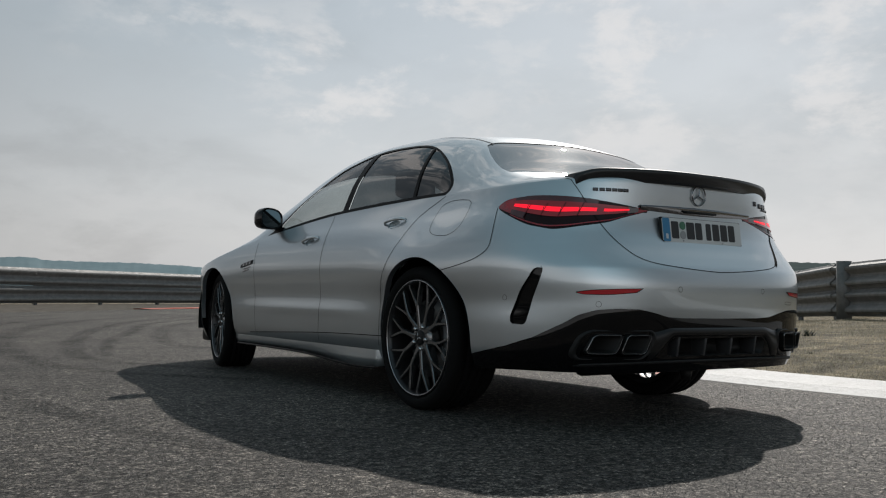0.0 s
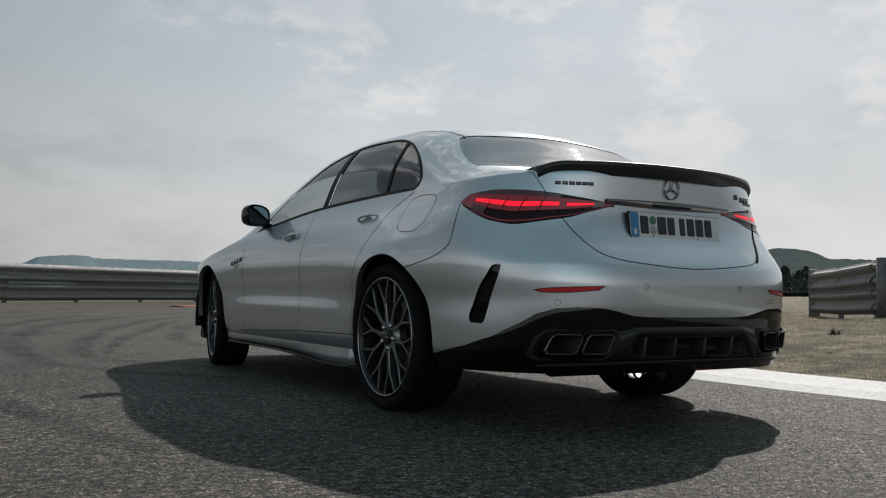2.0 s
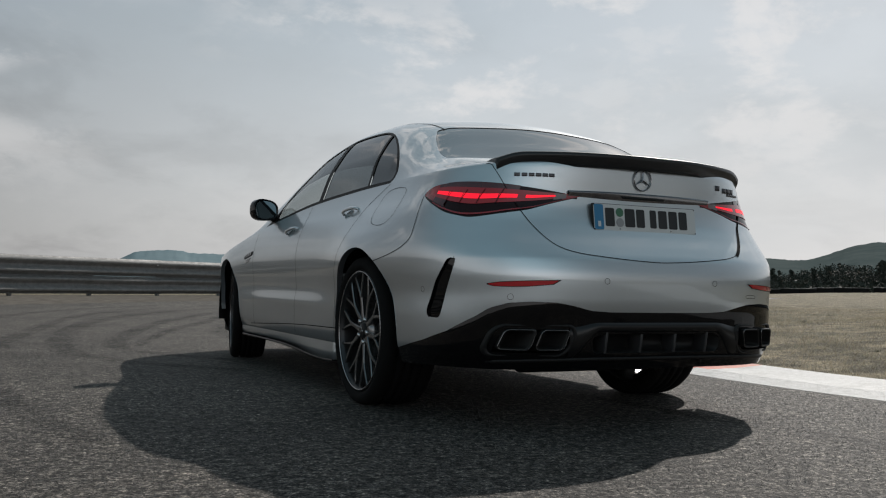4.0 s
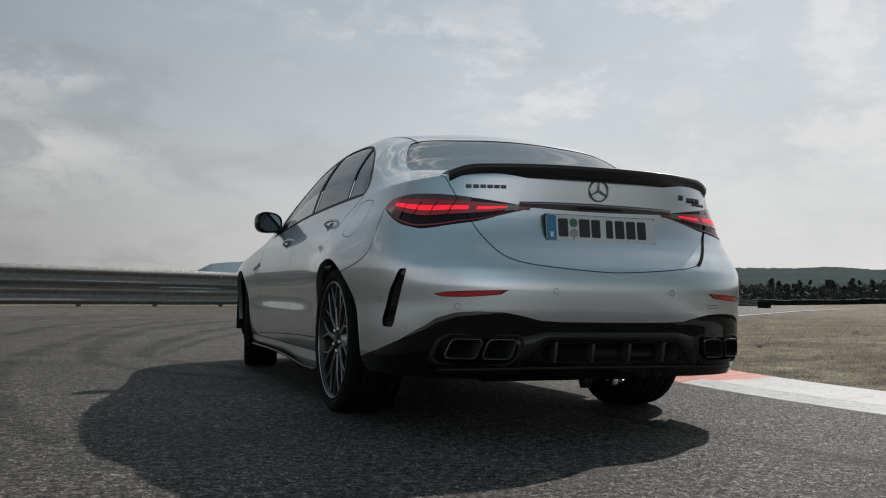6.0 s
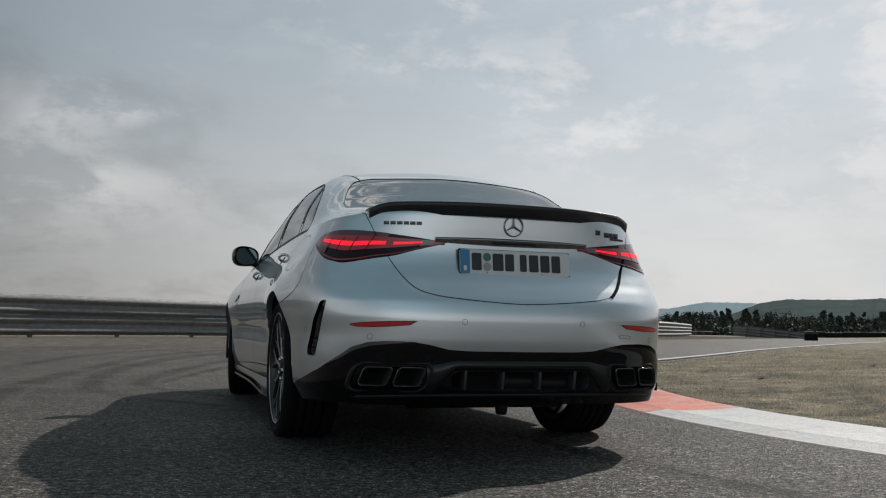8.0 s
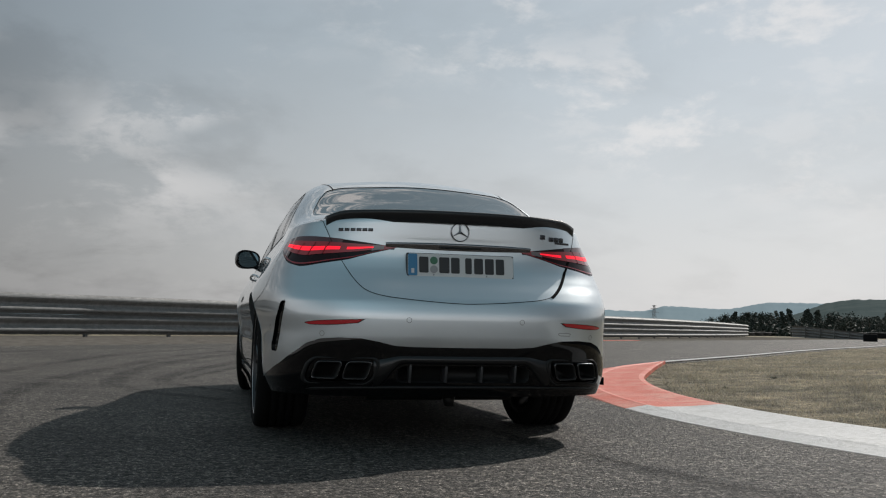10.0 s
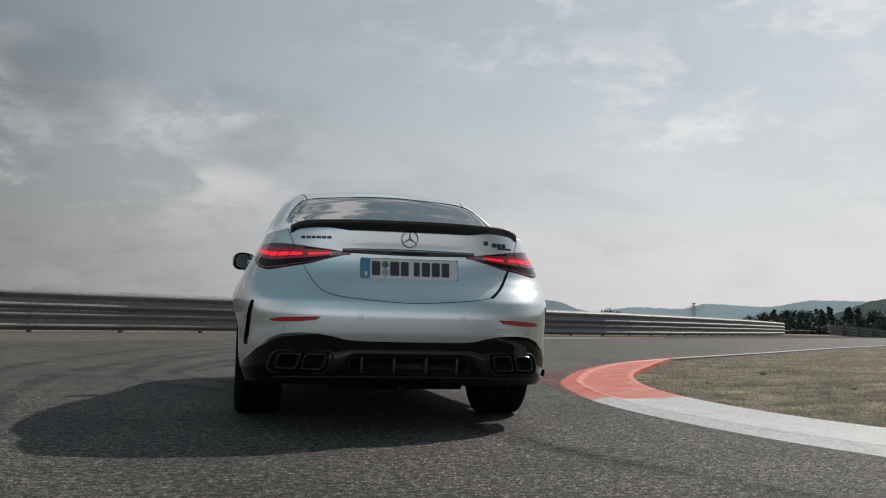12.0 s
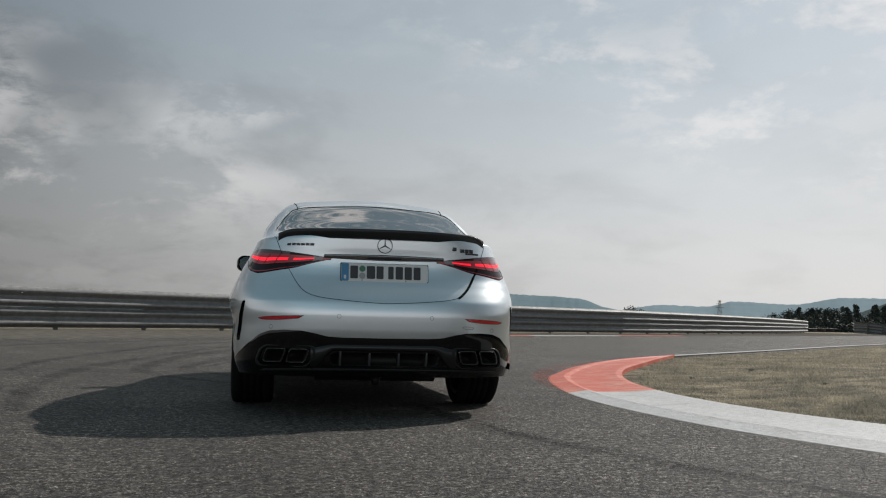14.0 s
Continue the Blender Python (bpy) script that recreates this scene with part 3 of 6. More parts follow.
# thin white edge line past the kerb's tip
tip = by_length(inner_line[np.argmin(np.hypot(*(inner_line - (6.7, 9.45)).T)):], 1.0)
side = np.gradient(tip, axis=0)
side = np.stack([-side[:, 1], side[:, 0]], 1) / np.linalg.norm(side, axis=1)[:, None]
ribbon("edge_line", tip + side * .22, tip + side * .07, .004, KERB_WHITE, "thin white painted line along the track edge", "road marking", .002, 0, 1)
shoulder_in = tip - side * (.06 + .22 * np.clip(np.arange(len(tip)) / 4, 0, 1))[:, None]
ribbon("shoulder", tip - side * .0, shoulder_in, -.019, ASPHALT, "narrow strip of dark asphalt between the line and the grass", "road", .03, 0, 2)
# far side: pale dirt verge between the asphalt and the rail
RAIL_LEFT = [(-60, -34), (-36, -10), (-21, 8), (-12.5, 17.5), (-7.8, 22.0), (-4.4, 24.9), (-1.2, 27.3), (2.5, 30.0), (6.5, 32.5), (10.5, 34.9), (16, 38.4), (21.5, 42.8), (30, 51.2), (40, 62.2), (48, 72.2), (55.5, 82)]
rail_line = spline(RAIL_LEFT, 400)
verge_out = by_length(rail_line, 1.0)
verge_in = np.array([outer_line[np.argmin(np.hypot(*(outer_line - p).T))] for p in verge_out])
for k in range(8):
    verge_in[1:-1] = (verge_in[:-2] + verge_in[1:-1] * 2 + verge_in[2:]) / 4
back = np.gradient(verge_out, axis=0)
back = np.stack([-back[:, 1], back[:, 0]], 1) / np.linalg.norm(back, axis=1)[:, None]
ribbon("verge", verge_out + back * 2.5, verge_in, -.012, DIRT, "pale dusty dirt verge below the guard rail", "verge", .03, .02)
far_kerb = by_length(spline([(4.7, 24.0), (7.5, 26.45), (12, 30.25), (20, 36.75)], 120), .5)
fk = np.gradient(far_kerb, axis=0)
fk = np.stack([-fk[:, 1], fk[:, 0]], 1) / np.linalg.norm(fk, axis=1)[:, None]
for a, b, mat, tone in ((0, .34, KERB_RED, "red"), (.34, .68, KERB_WHITE, "white"), (.68, 1, KERB_RED, "red")):
    a, b = int(a * (len(far_kerb) - 1)), int(b * (len(far_kerb) - 1))
    ribbon("far_kerb", far_kerb[a:b + 1] + fk[a:b + 1] * .55, far_kerb[a:b + 1], .012, mat,
           "low worn %s kerb along the outer track edge" % tone, "kerb", .05, .012, 3)


def skid(points, width, name="tyre_mark", mat=None):
    line = by_length(spline(points, 80), .3)
    d = np.gradient(line, axis=0)
    d = np.stack([-d[:, 1], d[:, 0]], 1) / np.linalg.norm(d, axis=1)[:, None]
    w = width * (.5 + .5 * np.sin(np.linspace(0, math.pi, len(line))))[:, None]
    verts = np.concatenate([np.c_[line + d * w / 2, np.full(len(line), .004)], np.c_[line - d * w / 2, np.full(len(line), .004)]])
    n = len(line)
    me = mesh_of(name, verts, [(i, i + 1, n + i + 1, n + i) for i in range(n - 1)], mat or SKID)
    uv = me.uv_layers.new(name="across")
    for loop in me.loops:
        uv.data[loop.index].uv = (0.0, 1.0 if loop.vertex_index >= n else 0.0)
    ob = new(name, me)
    if mat:
        tagged(ob, "red paint dust rubbed onto the asphalt beside the kerb", "paint dust")
    else:
        tagged(ob, "dark rubber tyre mark curving over the asphalt", "tyre mark", "tyre marks on the track")


for pts, w in (([(-1.0, 1.7), (-1.72, 2.7), (-1.96, 4.0), (-1.72, 6.9), (-.96, 10.1), (.6, 13.5), (3.2, 17.5)], .42),
               ([(-.9, 2.5), (-1.5, 3.7), (-1.37, 5.2), (-.95, 7.0), (0, 10), (1.7, 13.6), (4.4, 17.4)], .36),
               ([(-1.35, 4.1), (-1.1, 5.1), (-.65, 6.7), (0, 8.4), (1.1, 11.5), (3, 14.6)], .26),
               ([(.6, 4.4), (-.25, 5.1), (-.2, 6.2), (.25, 7.9), (1.2, 10.6), (3, 13.5)], .36),
               ([(-2.1, -.7), (-2.45, 1.2), (-2.5, 3.8), (-2.05, 7), (-1.3, 11), (.4, 15)], .34),
               ([(-3.1, 3.0), (-3.2, 5.0), (-2.9, 7.6), (-2.4, 10.6), (-1.2, 14), (1.2, 18)], .36),
               ([(-5.8, 1.5), (-5.9, 5), (-5.0, 9), (-3.2, 13), (.2, 17.4)], .34),
               ([(1.5, -3.6), (.9, -2.4), (.5, -1.4), (.35, 0)], .20), ([(1.9, -4.2), (1.25, -3.2), (.75, -2.2), (.5, -1.0)], .18)):
    skid(pts, w)


skid([(1.82, .5), (1.92, 1.6), (2.16, 2.9), (2.93, 4.85), (4.4, 7.0)], .26, "kerb_dust", RED_DUST)


# ---- guard rails ----
def beam_mesh(length):
    """One W-shaped steel beam along x from 0 to length."""
    k = BEAM_H / .31
    prof = [(.0, .155), (.012, .152), (.022, .138), (.030, .128), (.078, .104), (.083, .085), (.078, .066), (.03, .022), (.022, .010), (.022, -.010),
            (.030, -.022), (.078, -.066), (.083, -.085), (.078, -.104), (.030, -.128), (.022, -.138), (.012, -.152), (.0, -.155)]
    prof = [(d * k, z * k) for d, z in prof]
    loop = prof + [(d - .005, z) for d, z in reversed(prof)]
    n = len(loop)
    verts = [(x, -d, z) for x in (-.10, length + .10) for d, z in loop]
    faces = [(i, (i + 1) % n, n + (i + 1) % n, n + i) for i in range(n)] + [tuple(range(n))[::-1], tuple(range(n, 2 * n))]
    return mesh_of("beam", verts, faces, STEEL)


def post_mesh(height):
    bm = bmesh.new()
    box(bm, (-.05, .0, -.4), (.05, .012, height), .003)
    box(bm, (-.05, .10, -.4), (.05, .112, height), .003)
    box(bm, (-.006, .0, -.4), (.006, .112, height), 0)
    me = bpy.data.meshes.new("post")
    bm.to_mesh(me)
    bm.free()
    me.materials.append(STEEL)
    return me


def bolt_mesh():
    bm = bmesh.new()
    bmesh.ops.create_cone(bm, cap_ends=True, segments=8, radius1=.035, radius2=.026, depth=.02, matrix=pose(0, -.125, 0, 90, 0, 0))
    me = bpy.data.meshes.new("bolt")
    bm.to_mesh(me)
    bm.free()
    me.materials.append(BRIGHT)
    return me


SPAN, BEAM_H = 3.0, .60
BEAM, POST, BOLT = beam_mesh(SPAN), post_mesh(1.24), bolt_mesh()
TIERS = (.385, .985)


def guard_rail(line, label, ground_z, flip=False):
    pts = by_length(line, SPAN)
    base = Vector((*pts[0], 0))
    rail = thing("guard_rail", label, "guard rail", "guard rails round the track", Matrix.Translation(base))
    for i in range(len(pts) - 1):
        a, b = (pts[i], pts[i + 1]) if not flip else (pts[i + 1], pts[i])
        ang = math.degrees(math.atan2(b[1] - a[1], b[0] - a[0]))
        za, zb = ground_z(*a), ground_z(*b)
        tilt = math.degrees(math.atan2(zb - za, SPAN))
        spot = pose(a[0] - base.x, a[1] - base.y, za, 0, -tilt, ang)
        part("post", POST, None, rail).matrix_basis = spot @ pose(0, .0, 0)
        for k, z in enumerate(TIERS):
            lean = random.uniform(-1.2, 1.2)
            part("beam", BEAM, None, rail).matrix_basis = spot @ pose(0, random.uniform(-.004, .004), z + random.uniform(-.006, .006), lean, 0, random.uniform(-.25, .25))
        if i % 2:
            part("bolt", BOLT, None, rail).matrix_basis = spot @ pose(random.uniform(1.0, 3.0), 0, TIERS[1] + .12)
    return rail


guard_rail(by_length(rail_line, .5), "long galvanised steel guard rail of two stacked W-beams", lambda x, y: -.01)
RAIL_RIGHT = spline([(19.6, 13.0), (15.7, 8.5), (13.6, 4.2), (12.6, -.5), (12.6, -7), (13.5, -14)], 120)
guard_rail(RAIL_RIGHT, "weathered steel guard rail at the end of the infield", lambda x, y: float(mound(x, y)) - .02)
RAIL_FAR = spline([(62.4, 84), (61.8, 79), (60.9, 74), (60.0, 69.3)], 60)
guard_rail(RAIL_FAR, "distant steel guard rail beyond a gap, sinking at its end", lambda x, y: -.02 - .62 * max(0, (82 - y) / 12.7), True)


def end_shoe(spot, name="rail_end"):
    """The overlapping curved end plate of the near infield rail."""
    bm = bmesh.new()
    prev = None
    for i in range(9):
        q = math.pi * i / 8
        x, y = .16 * math.cos(q), -.16 - .10 * math.sin(q)
        pair = [bm.verts.new((x, y + (.012 if t else 0), z)) for t in (0, 1) for z in (.02, 1.31)]
        if prev:
            for a, b in ((0, 1), (3, 2), (2, 0), (1, 3)):
                bm.faces.new((prev[a], prev[b], pair[b], pair[a]))
        prev = pair
    ob = thing(name, "curved steel end plate over the guard rail joint", "rail end", m=spot)
    part("end_plate", bm, STEEL, ob)


end_shoe(pose(15.5, 8.2, float(mound(15.5, 8.2)) - .03, 0, 0, -57))
rail_post = thing("rail_end", "broad pale steel end post closing the guard rail", "rail end", m=pose(19.62, 13.06, float(mound(19.62, 13.06)) - .03, 0, 0, -52.6))
bm = bmesh.new()
box(bm, (-.15, -.09, 0), (.15, .09, 1.33), .03)
part("end_post", bm, STEEL, rail_post)


# ---- far things: tyre wall, trees, pylon, hills ----
def tyre_wall(a, b, tall=1.15):
    """A long dark wall of stacked tyres behind a belt, its sunlit top edge drawn by a pale strip."""
    a, b = Vector((*a, 0)), Vector((*b, 0))
    run = (b - a).length
    along = (b - a) / run
    ang = math.degrees(math.atan2(along.y, along.x))
    wall = thing("tyre_wall", "low black tyre wall faced with rubber belt", "tyre wall", m=pose(a.x, a.y, 0, 0, 0, ang))
    n = max(1, int(run / 3))
    for k in range(n):
        mid = a + along * ((k + .5) * run / n)
        z = float(mound(mid.x, mid.y)) - .06
        top = z + tall + .05 * math.sin(k * 2.3)
        bm = bmesh.new()
        box(bm, (k * run / n + .02, -.3, z), ((k + 1) * run / n - .02, .3, top), .08)
        stack = part("tyre_stack", bm, RUBBER, wall)
        if tall < 1.0 and n > 1:
            bm = bmesh.new()
            box(bm, (k * run / n, -.32, top), ((k + 1) * run / n, .32, top + .07), .02)
            part("top_strip", bm, STEEL, stack, "pale strip that draws the sunlit top edge")


def at_bearing(az, dist):
    return -1.2 + dist * math.sin(radians(az)), -5.0 + dist * math.cos(radians(az))


for (az_a, dist_a), (az_b, dist_b) in (((38.6, 127), (44.2, 140)), ((44.2, 140), (50.0, 152)), ((50.35, 153), (53.0, 158)), ((53.3, 158), (60.0, 160))):
    tyre_wall(at_bearing(az_a, dist_a), at_bearing(az_b, dist_b), .72)
tyre_wall((64, 100), (80, 112), .5)
tyre_wall((46.4, 53.0), (47.2, 52.4), .62)

LEAF = [leaf_material("dark_leaves", (.024, .031, .026), (.047, .058, .046)), leaf_material("olive_leaves", (.030, .037, .029), (.060, .070, .054))]
BARK = hill_material("bark", (.05, .04, .03), (.11, .09, .07), 6.0)


def tree(height, spread, seed, conifer):
    rng = random.Random(seed)
    t = thing("tree", "dark green %s at the wood's edge" % ("slender cypress-like conifer" if conifer else "broad bushy pine tree"), "tree", "trees of the far wood")
    bm = bmesh.new()
    bmesh.ops.create_cone(bm, cap_ends=True, segments=7, radius1=.05 * height * .5, radius2=.02 * height * .5, depth=height * .6, matrix=pose(0, 0, height * .3))
    for k in range(6):
        q = rng.uniform(0, 360)
        bmesh.ops.create_cone(bm, cap_ends=True, segments=5, radius1=.012 * height, radius2=.004 * height, depth=spread * .8,
                              matrix=pose(0, 0, height * rng.uniform(.3, .6), 0, 0, q) @ pose(spread * .3, 0, spread * .15, 0, 65, 0))
    part("trunk", bm, BARK, t)
    verts, faces = [], []
    blobs = []
    for k in range(16 if not conifer else 12):
        f = rng.random()
        if conifer:
            r = spread * .5 * (1 - f) ** .7
            blobs.append((rng.uniform(-1, 1) * r * .7, rng.uniform(-1, 1) * r * .7, height * (.12 + .86 * f), r * .7 + .15))
        else:
            q, r = rng.uniform(0, 6.28), spread * .5 * math.sqrt(rng.random())
            blobs.append((r * math.cos(q), r * math.sin(q), height * (.35 + .55 * f * (1 - .5 * (r / spread))), spread * rng.uniform(.14, .28)))
    for bx, by, bz, br in blobs:
        for k in range(64):
            d = Vector((rng.gauss(0, 1), rng.gauss(0, 1), rng.gauss(0, 1))).normalized() * br * rng.uniform(.55, 1.08)
            c = Vector((bx, by, bz)) + d
            s = rng.uniform(.10, .22) * (height / 4)
            u = Vector((rng.gauss(0, 1), rng.gauss(0, 1), rng.gauss(0, 1))).normalized()
            w = u.cross(Vector((rng.gauss(0, 1), rng.gauss(0, 1), rng.gauss(0, 1)))).normalized()
            n = len(verts)
            verts += [c + u * s, c + w * s * .6, c - u * s, c - w * s * .6]
            faces.append((n, n + 1, n + 2, n + 3))
    part("crown", mesh_of("crown", verts, faces, LEAF[seed % 2]), None, t)
    return t


kinds = [tree(4.2, 4.4, 1, False), tree(5.0, 5.2, 2, False), tree(5.6, 2.4, 3, True), tree(3.4, 4.0, 4, False), tree(4.8, 2.0, 5, True), tree(3.8, 5.0, 6, False)]
spot_rng = random.Random(11)


used = 0
for k in range(270):
    az = 32.0 + (60.0 - 32.0) * ((k * .618034) % 1.0)
    dist = spot_rng.uniform(165, 235)
    x, y = at_bearing(az, dist)
    sc = spot_rng.uniform(.60, .98) * (1.2 if az > 48 else 1.0) * dist / 190
    src = kinds[spot_rng.randrange(6)]
    m = pose(x, y, float(mound(x, y)) - .08, 0, 0, spot_rng.uniform(0, 360))
    if used < 6:
        src = kinds[used]
        src.matrix_basis = m @ Matrix.Scale(sc, 4)
    else:
        c = copy_thing(src, m)
        c.scale = (sc,) * 3
    used += 1
for az, dist, sc, kind in ((22.9, 160, .85, 0), (22.4, 150, .5, 3), (27.5, 165, .45, 2), (27.9, 168, .6, 0), (25.4, 170, .55, 5), (29.6, 175, .7, 3),
                           (18.8, 170, .5, 5), (20.6, 180, .5, 3), (30.5, 190, .7, 5), (26.5, 190, .55, 3), (31.2, 180, .75, 0), (28.8, 200, .6, 5)):
    c = copy_thing(kinds[kind], pose(*at_bearing(az, dist), -.05, 0, 0, az * 7))
    c.scale = (sc,) * 3


def bushes():
    """The low scrub under and between the far trees."""
    rng = random.Random(5)
    verts, faces = [], []
    steps = [float(mound(*at_bearing(23 + k * .5, 185))) for k in range(76)]

    def far_z(az):
        return steps[int((az - 23) * 2)]
    for k in range(150000):
        az = rng.uniform(23, 60)
        if az < 31.5 and rng.random() < .75:
            continue
        dist = rng.uniform(163, 215) if az > 37 else rng.uniform(140, 215)
        x, y = at_bearing(az, dist)
        hump = .55 + .45 * math.sin(az * 9.0) * math.sin(az * 23.0 + 1)
        c = Vector((x, y, far_z(az) + rng.random() ** 1.3 * 2.4 * hump * (1.0 if az > 31.5 else .5)))
        s = rng.uniform(.14, .36)
        u = Vector((rng.gauss(0, 1), rng.gauss(0, 1), rng.gauss(0, 1))).normalized()
        w = u.cross(Vector((rng.gauss(0, 1), rng.gauss(0, 1), rng.gauss(0, 1)))).normalized()
        n = len(verts)
        verts += [c + u * s, c + w * s * .7, c - u * s, c - w * s * .7]
        faces.append((n, n + 1, n + 2, n + 3))
    ob = new("bushes", mesh_of("bushes", verts, faces, LEAF[0]))
    tagged(ob, "dark green scrub along the foot of the far wood", "bushes", kind="stuff")


bushes()


def pylon(az, dist, height):
    t = thing("power_pylon", "thin grey lattice power pylon far off", "pylon", m=pose(*at_bearing(az, dist), 0))
    for sx in (-1, 1):
        for sy in (-1, 1):
            bm = bmesh.new()
            a, b = Vector((sx * 2.2, sy * 2.2, 0)), Vector((sx * .5, sy * .5, height))
            bmesh.ops.create_cone(bm, cap_ends=True, segments=4, radius1=.22, radius2=.15, depth=(b - a).length, matrix=look((a + b) / 2, b))
            part("leg", bm, STEEL, t)
    for z, w in ((.72, 4.5), (.86, 3.5), (.97, 2.2)):
        bm = bmesh.new()
        box(bm, (-w, -.3, height * z - .15), (w, .3, height * z + .25), .05)
        part("cross_arm", bm, STEEL, t)
    for z in (.2, .4, .6):
        bm = bmesh.new()
        r = 2.2 + (0.5 - 2.2) * z
        for q in (45, -45):
            box(bm, (-r * 1.3, -.1, height * z - .1), (r * 1.3, .1, height * z + .1))
            bmesh.ops.rotate(bm, verts=bm.verts[-8:], cent=(0, 0, height * z), matrix=Euler((0, radians(q), 0)).to_matrix())
        part("brace", bm, STEEL, t)


pylon(27.65, 900, 24)


def hill(name, keys, dist, depth, mat, label, rough):
    """A ridge round the horizon: keys of bearing and elevation in degrees give its crest; it falls off in front and behind."""
    crest = keyed(keys)
    az = np.linspace(keys[0][0], keys[-1][0], 420)
    rows = 14
    verts = []
    for j in range(rows + 1):
        f = j / rows
        d = dist - depth * (1 - f)
        for i, q in enumerate(az):
            top = math.tan(radians(float(crest(q)))) * dist
            n = noise.fractal(Vector((q * 3.1, f * 3, dist * .001)), 1.0, 2.0, 5) * rough * dist
            shape = math.sin(f * math.pi / 2) ** 1.3
            verts.append((*at_bearing(q, d), max(-1.0, top * shape + n * min(1, top / (dist * .006)) * (.35 + .65 * f)) if f > 0 else -2.0))
    w = len(az)
    faces = [(j * w + i, j * w + i + 1, (j + 1) * w + i + 1, (j + 1) * w + i) for j in range(rows) for i in range(w - 1)]
    tagged(new(name, mesh_of(name, verts, faces, mat, True)), label, "hill", kind="structure")


# aerial haze is mixed into these base colours, paler and bluer with distance
HILL_NEAR = hill_material("haze_tinted_slope", (.060, .078, .078), (.088, .106, .104), .02)
HILL_BLUE = hill_material("haze_tinted_hill", (.135, .19, .21), (.18, .235, .255), .004)
HILL_FAR = hill_material("haze_tinted_range", (.20, .26, .29), (.24, .30, .33), .003)


def grass_blades():
    """Short dry tufts scattered over the infield."""
    rng = np.random.RandomState(3)
    n = 400000
    x = 2.3 + 22 * rng.rand(n) ** 1.6
    y = -5 + 30 * rng.rand(n)
    z = mound(x, y)
    clump = np.array([noise.fractal(Vector((a * .9, b * .9, 0)), 1.0, 2.0, 3) for a, b in zip(x, y)])
    keep = (infield(x, y) > .92 - .80 * ease((y - 5.0) / 4.5)) & (rng.rand(n) < .32 + .9 * np.clip(clump, 0, 1))
    x, y, z, clump = x[keep], y[keep], z[keep], clump[keep]
    verts, faces = [], []
    for a, b, c, d, r in zip(x, y, z, clump, rng.rand(len(x), 4)):
        hgt = .014 + .032 * r[0] + .045 * max(0, d) * r[1]
        q, w = r[2] * 6.28, .0018 + .0035 * r[3]
        dx, dy = math.cos(q) * w, math.sin(q) * w
        lx, ly = math.cos(q + 1.9) * hgt * (.3 + 1.4 * r[1]), math.sin(q + 1.9) * hgt * (.3 + 1.4 * r[1])
        k = len(verts)
        verts += [(a - dx, b - dy, c - .03), (a + dx, b + dy, c - .03), (a + lx, b + ly, c - .025 + hgt)]
        faces.append((k, k + 1, k + 2))
    ob = new("grass", mesh_of("grass", verts, faces, BLADES))
    tagged(ob, "short dry yellow-green grass blades on the infield", "grass", kind="stuff")


def dirt_clods():
    """Crumbs of earth and dead turf, thickest along the kerb's inner edge."""
    rng = np.random.RandomState(21)
    n = 60000
    x, y = 2.3 + 14 * rng.rand(n) ** 1.5, -4 + 18 * rng.rand(n)
    d = infield(x, y) - (.92 - .80 * ease((y - 5.0) / 4.5))
    patch_ = np.array([noise.fractal(Vector((a * .7, b * .7, 4.0)), 1.0, 2.0, 3) for a, b in zip(x, y)])
    keep = (d > 0) & (rng.rand(n) < .75 * np.exp(-d / .3) + .22 * np.clip(patch_, 0, 1))
    x, y, z = x[keep], y[keep], mound(x[keep], y[keep]) - .027
    n = len(x)
    size, turn = .005 + .010 * rng.rand(n) ** 3 * (1 + np.exp(-d[keep] / .25)), 6.28 * rng.rand(n)
    verts = np.zeros((n, 5, 3))
    for k in range(4):
        q = turn + k * 1.571 + .7 * (rng.rand(n) - .5)
        verts[:, k] = np.stack([x + size * np.cos(q), y + size * np.sin(q), z], 1)
    verts[:, 4] = np.stack([x + size * .4 * (rng.rand(n) - .5), y + size * .4 * (rng.rand(n) - .5), z + size * (.3 + .5 * rng.rand(n))], 1)
    base = np.arange(n)[:, None] * 5
    faces = np.concatenate([base + f for f in ((0, 1, 4), (1, 2, 4), (2, 3, 4), (3, 0, 4))])
    ob = new("dirt_clods", mesh_of("dirt_clods", verts.reshape(-1, 3), faces, CLODS))
    tagged(ob, "dark crumbs of earth and dead turf beside the kerb", "dirt", kind="stuff")


